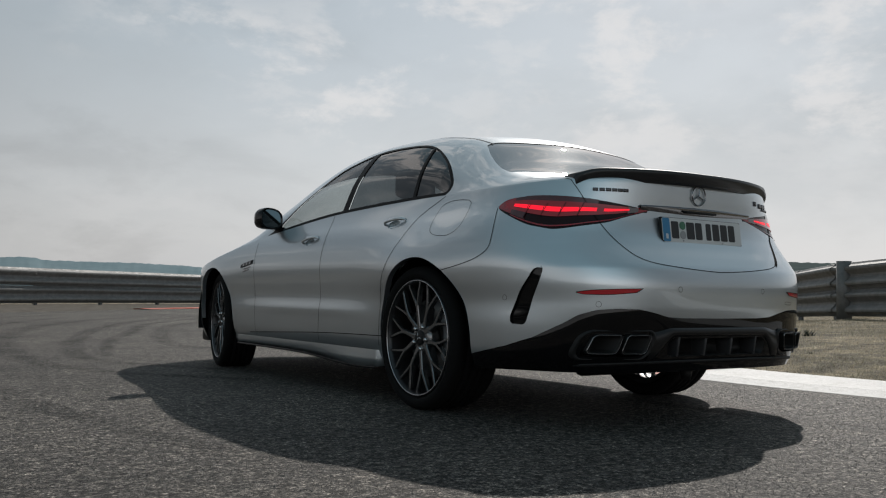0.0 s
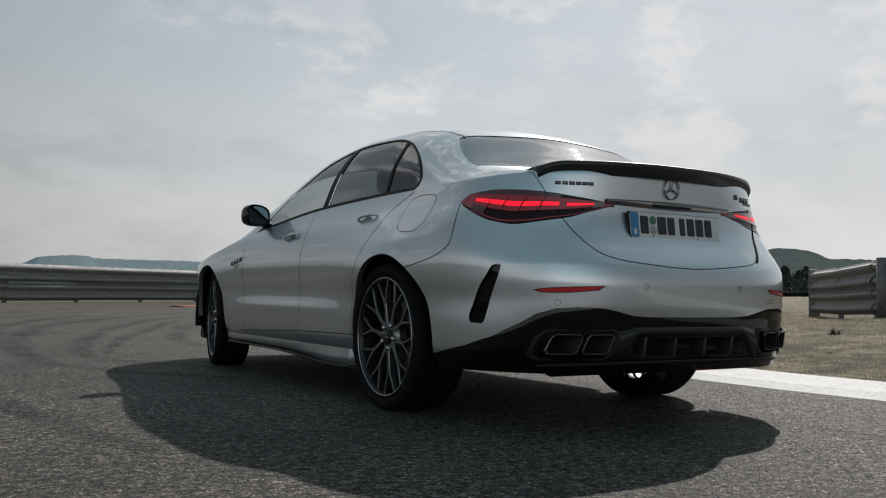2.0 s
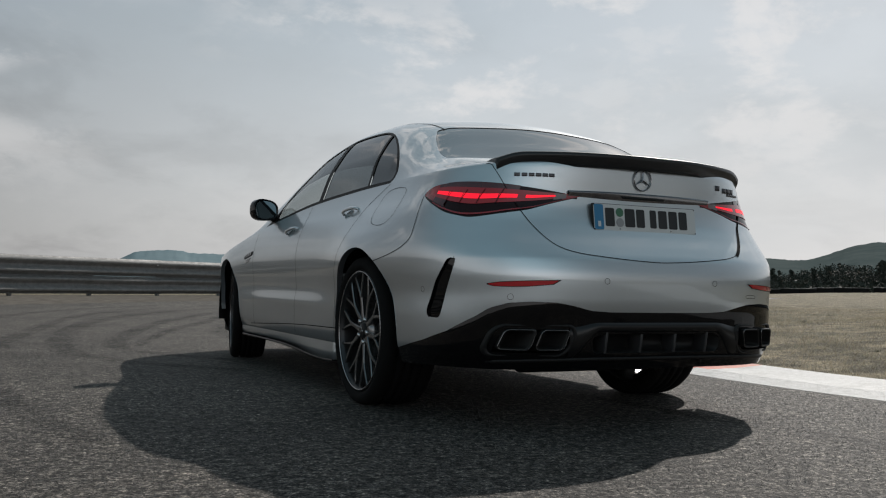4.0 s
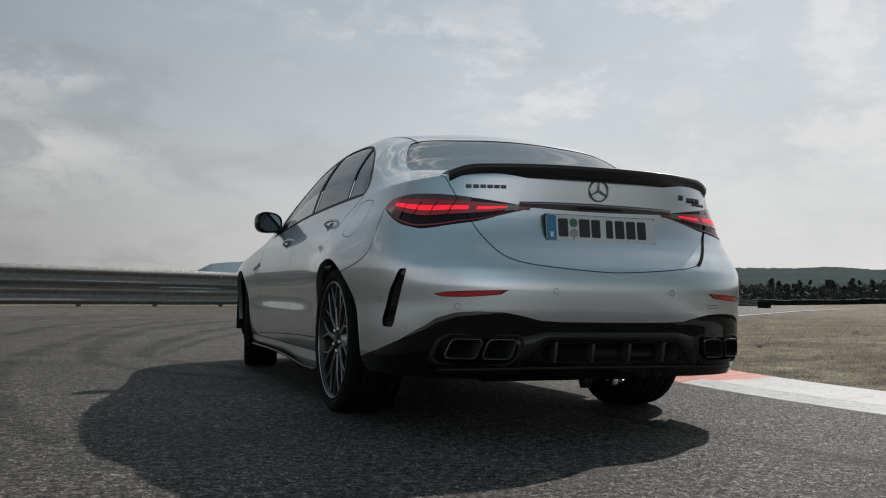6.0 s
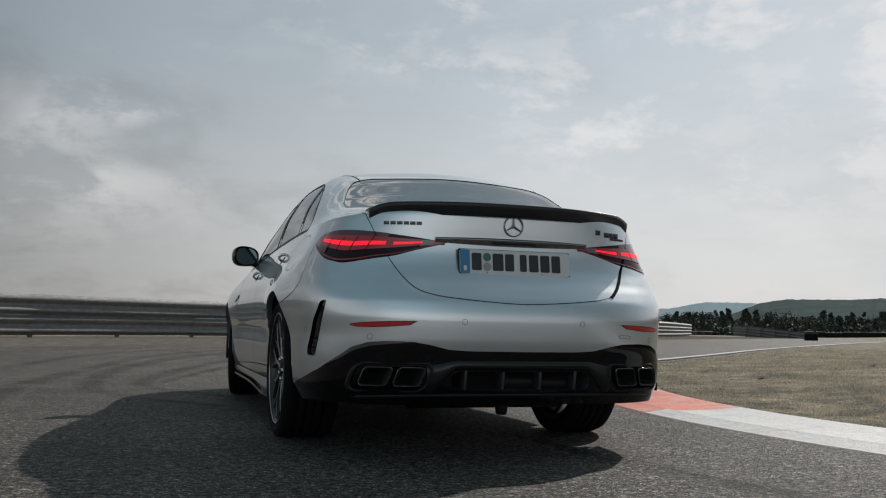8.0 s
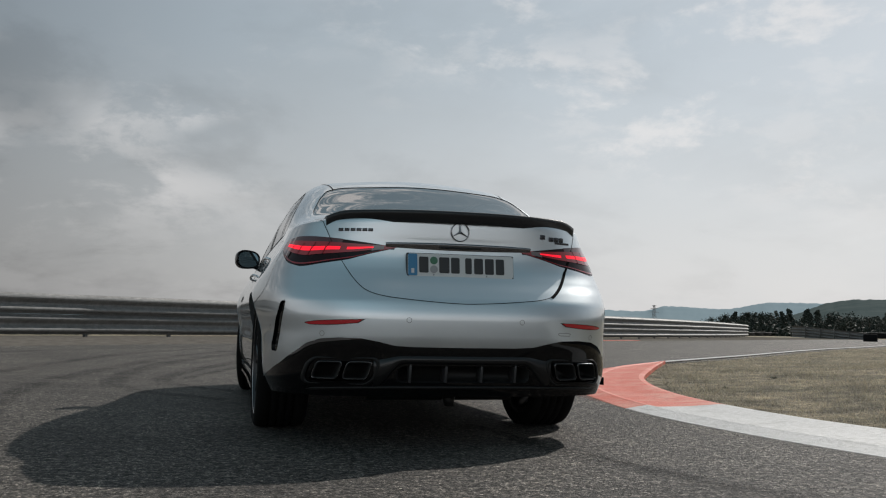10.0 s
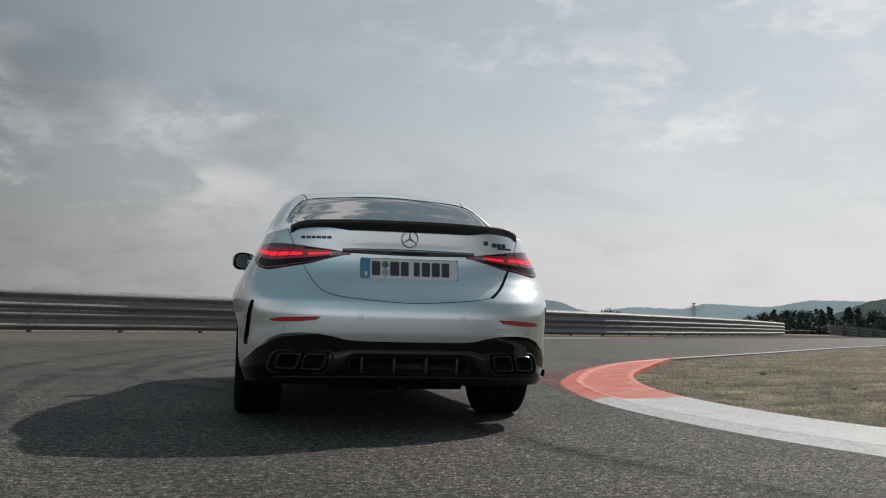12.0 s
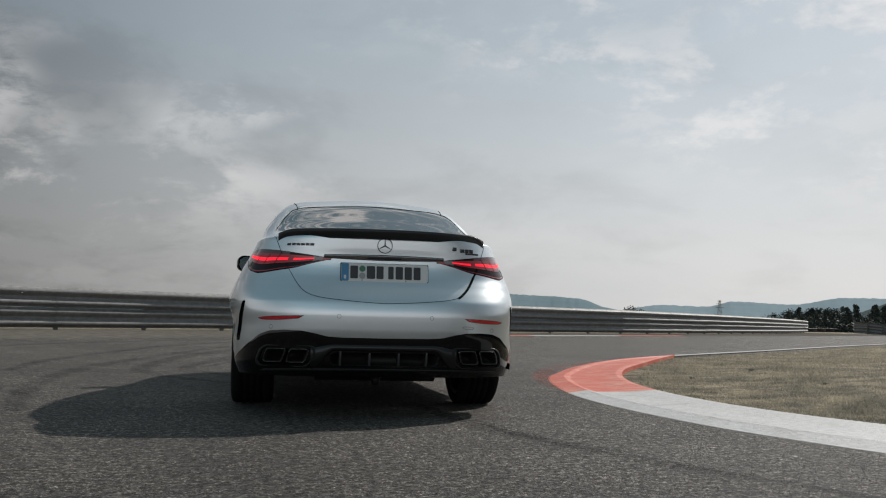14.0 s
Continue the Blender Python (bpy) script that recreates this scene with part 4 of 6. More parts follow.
def stone_chips():
    """Coarse aggregate standing proud of the worn asphalt near the car."""
    rng = np.random.RandomState(8)
    n = 270000
    x, y = -6.5 + 10.5 * rng.rand(n), -4.6 + 10.1 * rng.rand(n)
    edge = np.interp(y, [p[1] for p in INNER[2:10]], [p[0] for p in INNER[2:10]])
    keep = (x < edge - .03) & (rng.rand(n) < np.clip((5.4 - y) / 4.0, 0, 1) * np.clip((x + 6.5) / 1.5, 0, 1))
    x, y = x[keep], y[keep]
    n = len(x)
    size, turn, tall = .003 + .0045 * rng.rand(n) ** 2, 6.28 * rng.rand(n), .0008 + .0020 * rng.rand(n)
    verts = np.zeros((n, 4, 3))
    for k in range(3):
        q = turn + k * 2.094 + .6 * (rng.rand(n) - .5)
        verts[:, k] = np.stack([x + size * np.cos(q), y + size * np.sin(q), np.full(n, -.001)], 1)
    verts[:, 3] = np.stack([x + size * .5 * (rng.rand(n) - .5), y + size * .5 * (rng.rand(n) - .5), tall], 1)
    base = np.arange(n)[:, None] * 4
    faces = np.concatenate([base + f for f in ((0, 1, 3), (1, 2, 3), (2, 0, 3))])
    ob = new("stone_chips", mesh_of("stone_chips", verts.reshape(-1, 3), faces, CHIPS))
    tagged(ob, "grey stone chips in the worn asphalt surface", "asphalt", kind="stuff")


CHIPS = leaf_material("stone_chips", (.024, .024, .0235), (.15, .147, .143))
stone_chips()
CLODS = leaf_material("earth_clods", (.035, .028, .021), (.15, .128, .10))
dirt_clods()
BLADES = blade_material("dry_blades", (.23, .213, .178), (.50, .474, .415))
grass_blades()


def weed_tuft(x, y, size, seed):
    rng = random.Random(seed)
    verts, faces = [], []
    for k in range(90):
        q, l = rng.uniform(0, 6.28), size * rng.uniform(.5, 1)
        d, w = Vector((math.cos(q), math.sin(q), rng.uniform(.3, 1.3))).normalized() * l, Vector((-math.sin(q), math.cos(q), 0)) * size * .05
        b = Vector((rng.uniform(-.3, .3) * size, rng.uniform(-.3, .3) * size, -.02))
        n = len(verts)
        verts += [b - w, b + w, b + d]
        faces.append((n, n + 1, n + 2))
    ob = new("weed_tuft", mesh_of("weed_tuft", verts, faces, LEAF[1]))
    ob.location = (x, y, float(mound(x, y)) - .02)
    tagged(ob, "small dark green weed tuft in the dry grass", "weed", "weeds in the infield")


for x, y, size, seed in ((6.63, 3.02, .16, 1), (7.6, 1.2, .09, 2), (5.4, 4.4, .08, 3), (9.3, 6.8, .10, 4), (4.6, 1.6, .06, 5), (4.0, 3.2, .07, 6)):
    weed_tuft(x, y, size, seed)


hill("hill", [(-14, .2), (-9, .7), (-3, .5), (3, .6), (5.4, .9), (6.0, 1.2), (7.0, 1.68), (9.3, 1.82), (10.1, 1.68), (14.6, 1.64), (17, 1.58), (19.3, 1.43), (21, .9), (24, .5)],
     2600, 700, HILL_BLUE, "flat-topped wooded hill with blue haze in its colour", .0006)
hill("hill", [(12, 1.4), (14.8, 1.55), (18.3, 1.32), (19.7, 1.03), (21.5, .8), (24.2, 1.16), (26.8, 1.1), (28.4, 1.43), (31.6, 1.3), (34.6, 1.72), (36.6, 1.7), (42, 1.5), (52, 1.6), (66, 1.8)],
     3800, 900, HILL_FAR, "distant hill range with pale blue haze in its colour", .0006)
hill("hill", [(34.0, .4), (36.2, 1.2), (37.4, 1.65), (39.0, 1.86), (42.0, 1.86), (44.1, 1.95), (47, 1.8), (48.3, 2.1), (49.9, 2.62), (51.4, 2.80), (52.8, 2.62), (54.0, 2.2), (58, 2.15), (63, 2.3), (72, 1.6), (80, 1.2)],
     1500, 800, HILL_NEAR, "dark wooded hill behind the trees with grey-blue haze in its colour", .0008)

# ---- the car: skin cut along its seams ----
NS, NH_LOW, NH_TOP = 430, 60, 64
GRID_S = np.linspace(S_MIN, S_MAX, NS)
GRID_H = np.concatenate([np.linspace(0, 1, NH_LOW), np.linspace(1, 2, NH_TOP)[1:]])
NH = len(GRID_H)


def to_grid(p):
    """(s, h) to grid steps."""
    p = np.asarray(p, float)
    return np.stack([np.interp(p[:, 0], GRID_S, np.arange(NS)), np.interp(p[:, 1], GRID_H, np.arange(NH))], 1)


def from_grid(g):
    return np.interp(g[..., 0], np.arange(NS), GRID_S), np.interp(g[..., 1], np.arange(NH), GRID_H)


def rounded(points, corner=.18, n=6):
    """A closed outline with its corners eased."""
    p = np.asarray(points, float)
    out = []
    for i in range(len(p)):
        a, b, c = p[i - 1], p[i], p[(i + 1) % len(p)]
        s, e = b + (a - b) * corner, b + (c - b) * corner
        for k in range(n + 1):
            f = k / n
            out.append((1 - f) ** 2 * s + 2 * f * (1 - f) * b + f * f * e)
    return np.array(out)


def inside(poly, q):
    """Even-odd test of many points."""
    x, y = q[:, 0], q[:, 1]
    hit = np.zeros(len(q), bool)
    x0, y0 = poly[-1]
    for x1, y1 in poly:
        cross = (y0 > y) != (y1 > y)
        with np.errstate(divide="ignore", invalid="ignore"):
            hit ^= cross & (x < (x0 - x1) * (y - y1) / (y0 - y1) + x1)
        x0, y0 = x1, y1
    return hit


def circle_sh(cy, cz, r, drop):
    """A wheel opening in (s, h): a round arch with legs down past the sill."""
    pts = [(cy - REAR_C + r * math.cos(q), cz + r * math.sin(q)) for q in np.linspace(0, math.pi, 40)]
    lo = cz - drop
    pts = [(pts[0][0], lo)] + pts + [(pts[-1][0] - .03, lo)]
    zs = shoulder(np.array([p[0] + REAR_C for p in pts]))
    zl = sill(np.array([p[0] + REAR_C for p in pts]))
    return np.array([(p[0], (p[1] - l) / (z - l)) for p, z, l in zip(pts, zs, zl)])


LAMP = rounded([(-.400, .870), (-.446, .910), (-.547, .922), (-.716, .914), (-.851, .895), (-1.185, .844), (-1.046, .801), (-.955, .767), (-.729, .728), (-.608, .760)], .22)
VENT = rounded([(-.652, .537), (-.608, .528), (-.538, .415), (-.496, .284), (-.503, .243), (-.572, .236), (-.592, .368)], .22)
HANDLES = ((.475, .862), (1.43, .829))
CUP_REAR, CUP_FRONT = (np.array([(s + .058 * math.cos(q), h - .010 + .028 * math.sin(q)) for q in np.linspace(0, 2 * math.pi, 40, endpoint=False)]) for s, h in HANDLES)
def on_plan(points):
    """(x, z) places on the rear panel to (s, h)."""
    return np.array([(-float(np.interp(x / float(half_width(z)), CX_R[::-1], RUN_R[::-1])), (z - .245) / .823) for x, z in points])


HOLLOW = np.concatenate([on_plan([(.285, .386), (.318, .370), (.318, .326), (.300, .310)]), [(-1.6, .079), (-1.6, .171)]])
PIPES = rounded(on_plan([(.428, .404), (.672, .404), (.702, .312), (.458, .312)]), .2)
BLACK = np.array([(-.10, -.2), (-.20, .045), (-.244, .069), (-.48, .127), (-.608, .174), (-.729, .251), (-.775, .290), (-.844, .317), (-.93, .324), (-1.026, .320),
                  (-1.094, .305), (-1.174, .282), (-1.26, .276), (-1.6, .274), (-1.6, -.2)])
DLO = np.concatenate([spline([(.095, 1.000), (.064, 1.05), (.070, 1.13), (.175, 1.265), (.36, 1.388), (.58, 1.445), (.88, 1.465), (1.10, 1.450), (1.40, 1.400), (1.69, 1.300), (1.90, 1.19), (2.06, 1.08), (2.17, 1.010)], 70),
                      np.array([(1.85, 1.000), (1.22, 1.003), (.45, 1.006)])])
PANE_FRONT = np.concatenate([[(1.170, 1.032)], spline([(1.072, 1.436), (1.22, 1.421), (1.41, 1.384), (1.67, 1.288), (1.87, 1.178), (1.99, 1.095)], 24), [(1.97, 1.03)]])
PANE_REAR = np.concatenate([[(.405, 1.034)], spline([(.422, 1.398), (.58, 1.430), (.80, 1.445), (1.012, 1.441)], 20), [(1.100, 1.032)]])
PANE_QUARTER = np.concatenate([spline([(.112, 1.030), (.088, 1.055), (.092, 1.122), (.192, 1.254), (.33, 1.358), (.398, 1.390)], 30), [(.378, 1.035)]])
REAR_GLASS = rounded([(-.325, 2.2), (-.30, 1.62), (-.285, 1.445), (-.20, 1.420), (-.03, 1.468), (.065, 1.52), (.075, 1.60), (.035, 1.80), (.03, 2.2)], .2)
WINDSCREEN = rounded([(2.55, 2.2), (2.52, 1.7), (2.40, 1.50), (2.2, 1.47), (1.98, 1.52), (1.92, 1.62), (1.88, 1.8), (1.88, 2.2)], .2)
ARCH_REAR = circle_sh(-.035, .345, .388, .3)
ARCH_FRONT = circle_sh(2.83, .345, .385, .3)
CUTS = [("arch", ARCH_REAR), ("arch", ARCH_FRONT), ("lamp", LAMP), ("vent", VENT), ("cup", CUP_REAR), ("cup", CUP_FRONT), ("frame", DLO), ("front_pane", PANE_FRONT),
        ("rear_pane", PANE_REAR), ("quarter_pane", PANE_QUARTER), ("rear_glass", REAR_GLASS), ("windscreen", WINDSCREEN), ("diffuser", BLACK), ("hollow", HOLLOW), ("pipes", PIPES)]


def side_of(poly, q):
    """Signed distance in grid steps to an outline: negative inside."""
    d = np.full(len(q), 1e9)
    a = poly
    b = np.roll(poly, -1, axis=0)
    for p0, p1 in zip(a, b):
        e = p1 - p0
        f = np.clip(((q - p0) @ e) / max(1e-12, e @ e), 0, 1)
        d = np.minimum(d, np.hypot(*(q - p0 - f[:, None] * e).T))
    return np.where(inside(poly, q), -d, d)


def to_grid_loose(poly):
    """Grid steps that also run on past the grid's edges."""
    p = np.asarray(poly, float)
    g = to_grid(p)
    ds, dh = GRID_S[1] - GRID_S[0], GRID_H[1] - GRID_H[0]
    dt = GRID_H[-1] - GRID_H[-2]
    g[:, 0] += np.minimum(0, (p[:, 0] - S_MIN) / ds) + np.maximum(0, (p[:, 0] - S_MAX) / ds)
    g[:, 1] += np.minimum(0, p[:, 1] / dh) + np.maximum(0, (p[:, 1] - 2) / dt)
    return g


def cut_skin():
    """Cuts the grid's triangles along every outline. Returns places, normals and, for each piece's name, its triangles."""
    gi, gj = np.meshgrid(np.arange(NS), np.arange(NH), indexing="ij")
    g = [tuple(v) for v in np.stack([gi, gj], -1).reshape(-1, 2).astype(float)]
    idx = np.arange(NS * NH).reshape(NS, NH)
    a, b, c, d = idx[:-1, :-1].ravel(), idx[1:, :-1].ravel(), idx[1:, 1:].ravel(), idx[:-1, 1:].ravel()
    tris = np.concatenate([np.stack([a, b, c], 1), np.stack([a, c, d], 1)])
    polys = [(name, to_grid_loose(poly)) for name, poly in CUTS]
    for _, poly in polys:
        q = np.array(g)
        dist = np.full(len(q), 9.0)
        lo, hi = poly.min(0) - 2, poly.max(0) + 2
        near = np.all((q > lo) & (q < hi), axis=1)
        dist[near] = side_of(poly, q[near])
        dist[np.abs(dist) < .02] = 0
        sg = np.sign(dist)[tris]
        mixed = (sg.min(1) < 0) & (sg.max(1) > 0)
        out = []
        made = {}

        def cross(i, j):
            key = (min(i, j), max(i, j))
            if key not in made:
                f = dist[i] / (dist[i] - dist[j])
                made[key] = len(g)
                g.append((g[i][0] + (g[j][0] - g[i][0]) * f, g[i][1] + (g[j][1] - g[i][1]) * f))
            return made[key]
        for t in tris[mixed]:
            t = list(t)
            loop = []
            for k in range(3):
                i, j = t[k], t[(k + 1) % 3]
                loop.append(i)
                if dist[i] * dist[j] < 0:
                    loop.append(cross(i, j))
            zero = [k for k, v in enumerate(loop) if v >= len(dist) or dist[v] == 0]
            k0, k1 = zero[0], zero[1]
            for part_ in (loop[k0:k1 + 1], loop[k1:] + loop[:k0 + 1]):
                for m in range(1, len(part_) - 1):
                    out.append((part_[0], part_[m], part_[m + 1]))
        tris = np.concatenate([tris[~mixed], np.array(out, int).reshape(-1, 3)])
    q = np.array(g)
    mid = q[tris].mean(1)
    label = np.full(len(tris), "body", dtype=object)
    order = ["diffuser", "hollow", "pipes", "lamp", "vent", "cup", "frame", "front_pane", "rear_pane", "quarter_pane", "rear_glass", "windscreen", "arch"]
    for want in order:
        for name, poly in polys:
            if name == want:
                label[inside(poly, mid)] = name
    s, h = from_grid(q)
    p, n = skin_normals(s, h)
    return np.stack([s, h], 1), p, n, {name: tris[label == name] for name in set(label)}


def skin_normals(s, h):
    """Places on the left side and outward normals, for many (s, h)."""
    e = 3e-3
    p = np.stack(skin(s, h), -1)
    ps = np.stack(skin(np.minimum(s + e, S_MAX), h), -1) - np.stack(skin(np.maximum(s - e, S_MIN), h), -1)
    ph = np.stack(skin(s, np.minimum(h + e, 2)), -1) - np.stack(skin(s, np.maximum(h - e, 0)), -1)
    n = np.cross(ps, ph)
    n /= np.maximum(1e-12, np.linalg.norm(n, axis=1))[:, None]
    n[np.einsum("ij,ij->i", n, p - (0, 1.2, .6)) < 0] *= -1
    ends = (s < S_MIN + .02) | (s > S_MAX - .02)
    n[ends, 0] *= .2
    n /= np.maximum(1e-12, np.linalg.norm(n, axis=1))[:, None]
    return p * (-1, 1, 1), n * (-1, 1, 1)


SH, PTS, NORMALS, PIECES = cut_skin()


def skin_piece(name, sides, mat, push=0.0):
    """A mesh of one piece of the skin, on the left (-1), the right (1) or both sides."""
    tri = PIECES[name]
    ids = np.unique(tri)
    back = np.zeros(len(PTS), int)
    back[ids] = np.arange(len(ids))
    verts, norms, faces = [], [], []
    t = PTS[tri]
    flat = np.cross(t[:, 1] - t[:, 0], t[:, 2] - t[:, 0])
    wrong = np.einsum("ij,ij->i", flat, NORMALS[tri].mean(1)) < 0
    for side in sides:
        flip = (-side, 1, 1)
        base = len(verts)
        verts += list((PTS[ids] + NORMALS[ids] * push) * flip)
        norms += list(NORMALS[ids] * flip)
        f = back[tri] + base
        turn = wrong if side < 0 else ~wrong
        f[turn] = f[turn][:, ::-1]
        faces += [tuple(map(int, k)) for k in f]
    me = mesh_of(name, verts, faces, mat, True)
    me.normals_split_custom_set_from_vertices([tuple(map(float, v)) for v in norms])
    return me


def cup_mesh(side, s0, h0):
    """The hollow behind one door handle, pressed inwards."""
    tri = PIECES["cup"]
    tri = tri[np.abs(SH[tri].mean(1)[:, 0] - s0) < .2]
    ids = np.unique(tri)
    back = np.zeros(len(PTS), int)
    back[ids] = np.arange(len(ids))
    verts = PTS[ids] * (-side, 1, 1)
    c, n = skin_at(s0, h0 - .010, side)
    d = verts - np.array(c)
    r = (d[:, 1] / .058) ** 2 + (d[:, 2] / .023) ** 2
    verts -= np.array(n) * (.016 * np.clip(1 - r, 0, 1) ** .7)[:, None]
    return mesh_of("handle_hollow", verts, back[tri], PAINT, True)


def skin_at(s, h, side=-1):
    """Place and outward normal of the skin."""
    e = 2e-3
    p = np.array([float(v) for v in skin(s, h)])
    ps = np.array([float(v) for v in skin(s + e, h)]) - np.array([float(v) for v in skin(s - e, h)])
    ph = np.array([float(v) for v in skin(s, h + e)]) - np.array([float(v) for v in skin(s, h - e)])
    n = np.cross(ps, ph)
    n /= max(1e-9, np.linalg.norm(n))
    if np.dot(n, p - (0, 1.2, .6)) < 0:
        n = -n
    flip = np.array((side, 1, 1))
    return Vector(p * flip), Vector(n * flip)


def seam(points, width, side=-1, lift=.0012, closed=False, n=60):
    """A thin dark groove line laid on the skin."""
    q = spline(list(points) + ([points[0]] if closed else []), n)
    bm = bmesh.new()
    prev = None
    for i, (s, h) in enumerate(q):
        p, nm = skin_at(s, h, side)
        a, b = q[max(0, i - 1)], q[min(len(q) - 1, i + 1)]
        d = (skin_at(*b, side)[0] - skin_at(*a, side)[0]).normalized()
        w = nm.cross(d).normalized() * width / 2
        pair = [bm.verts.new(p + nm * lift + w), bm.verts.new(p + nm * lift - w)]
        if prev:
            bm.faces.new((prev[0], prev[1], pair[1], pair[0]))
        prev = pair
    bmesh.ops.recalc_face_normals(bm, faces=bm.faces)
    return bm


def patch(outline_sh, side, lift, n=26, m=10):
    """A smooth panel of the skin inside an outline that has a top and a bottom run (given left to right)."""
    low, high = outline_sh
    lo, hi = spline(low, n), spline(high, n)
    bm = bmesh.new()
    rows = []
    for j in range(m + 1):
        f = j / m
        row = []
        for i in range(n):
            s, h = lo[i] * (1 - f) + hi[i] * f
            p, nm = skin_at(s, h, side)
            row.append(bm.verts.new(p + nm * lift))
        rows.append(row)
    for j in range(m):
        for i in range(n - 1):
            bm.faces.new((rows[j][i], rows[j][i + 1], rows[j + 1][i + 1], rows[j + 1][i]))
    bmesh.ops.remove_doubles(bm, verts=bm.verts, dist=1e-5)
    bmesh.ops.recalc_face_normals(bm, faces=bm.faces)
    c = sum((f.normal.dot(f.calc_center_median() - Vector((0, .8, .6))) for f in bm.faces))
    if c < 0:
        bmesh.ops.reverse_faces(bm, faces=bm.faces)
    return bm


car = thing("sedan_car", "silver-grey sports saloon car standing on the race track", "car")
body = part("body", skin_piece("body", (-1, 1), PAINT), None, car, "silver-grey metallic painted body shell")
for sd in (-1, 1):
    part("window_frame", skin_piece("frame", (sd,), TRIM_BLACK), None, car, "satin black window surround")
    part("front_door_window", skin_piece("front_pane", (sd,), CLEAR_PANE, -.004), None, car, "tinted side glass")
    part("rear_door_window", skin_piece("rear_pane", (sd,), PANE, -.004), None, car, "tinted side glass")
    part("quarter_window", skin_piece("quarter_pane", (sd,), PANE, -.004), None, car, "tinted side glass")
    refl = part("reflector", patch(([(-.770, .403), (-.80, .396), (-.90, .396), (-1.005, .407)], [(-.770, .406), (-.82, .414), (-.92, .420), (-1.030, .424)]), sd, .0022, 30, 4), REFLECTOR, car, "narrow red rear reflector")
    part("reflector_edge", patch(([(-.764, .402), (-.80, .393), (-.90, .393), (-1.010, .404)], [(-.764, .408), (-.82, .417), (-.92, .423), (-1.042, .427)]), sd, .0012, 30, 4), GAP, refl)
    for s0, h0 in HANDLES:
        part("handle_hollow", cup_mesh(sd, s0, h0), None, body, "hollow pressed into the door behind the handle")
part("rear_window", skin_piece("rear_glass", (-1, 1), REAR_PANE, -.003), None, car, "tinted rear window mirroring the clouds")
part("windscreen", skin_piece("windscreen", (-1, 1), SCREEN_PANE, -.003), None, car)


def diffuser_mesh():
    """The black lower panel swells out below its upper edge."""
    tri = PIECES["diffuser"]
    ids = np.unique(tri)
    back = np.zeros(len(PTS), int)
    back[ids] = np.arange(len(ids))
    verts, faces = [], []
    edge = BLACK[2:13]
    for side in (-1, 1):
        base = len(verts)
        for i in ids:
            p = Vector(PTS[i] * (-side, 1, 1))
            n = Vector(NORMALS[i] * (-side, 1, 1))
            s_ = SH[i][0]
            top = float(np.interp(-s_, -edge[:, 0], edge[:, 1]))
            f = min(1, max(0, (top - SH[i][1]) / .055))
            out = .004 * math.sin(f * math.pi / 2) * min(1, max(0, (-s_ - .30) / .35))
            verts.append(p + n * out)
        t = back[tri] + base
        faces += [tuple(map(int, k)) for k in t]
    me = mesh_of("diffuser", verts, faces, GLOSS_BLACK, True)
    bm = bmesh.new()
    bm.from_mesh(me)
    bmesh.ops.remove_doubles(bm, verts=bm.verts, dist=1e-4)
    bmesh.ops.recalc_face_normals(bm, faces=bm.faces)
    return bm


part("diffuser", diffuser_mesh(), GLOSS_BLACK, car, "gloss black rear diffuser panel")

# panel gaps
LID = [(-.705, 1.06), (-.745, 1.0), (-.81, .919), (-.932, .757), (-1.013, .633), (-1.06, .585), (-1.13, .558), (-1.228, .543), (-1.357, .530), (-1.45, .524), (S_MIN + .0005, .522)]
FUEL = [(-.150, .943), (-.178, .910), (-.170, .793), (-.095, .741), (.040, .755), (.092, .811), (.085, .918), (.03, .950), (-.06, .954)]
for sd in (-1, 1):
    part("boot_gap_and_shade", seam(LID, .0032, sd), GAP, body)
    part("door_gap", seam([(1.243, .085), (1.215, .4), (1.218, .70), (1.24, .90), (1.25, .998)], .0032, sd), GAP, body)
    part("door_gap", seam([(.535, .085), (.505, .30), (.465, .48), (.395, .605), (.33, .73), (.25, .88), (.085, .993)], .0032, sd), GAP, body)
    part("door_gap", seam([(2.19, .085), (2.20, .40), (2.22, .75), (2.26, .96)], .0032, sd), GAP, body)
    part("sill_gap", seam([(.45, .15), (1.2, .143), (2.3, .11)], .0045, sd), GAP, body)
    part("bumper_gap", seam([(-.10, .537), (-.237, .568), (-.338, .602), (-.405, .650), (-.425, .72), (-.420, .80), (-.405, .87)], .0032, sd), GAP, body)
    part("roof_joint", seam([(.06, 1.56), (.35, 1.545), (.9, 1.545), (1.5, 1.55), (1.95, 1.56)], .006, sd), GAP, body)
# right side only: broader dark strips paint the shade on the lid's side edge
part("boot_gap_and_shade", seam([(-.84, .880), (-.90, .800), (-.955, .722), (-1.005, .645), (-1.05, .594)], .012, 1), GAP, body)
part("boot_gap_and_shade", seam([(-.945, .738), (-.975, .690), (-1.012, .636), (-1.052, .592), (-1.075, .572)], .015, 1), GAP, body)
part("tow_cover_gap", seam([(-.985, .352), (-.985, .366), (-1.04, .368), (-1.04, .354)], .0018, 1, closed=True), GAP, body)
part("fuel_door_gap", seam(FUEL, .0022, -1, closed=True, n=80), GAP, body)


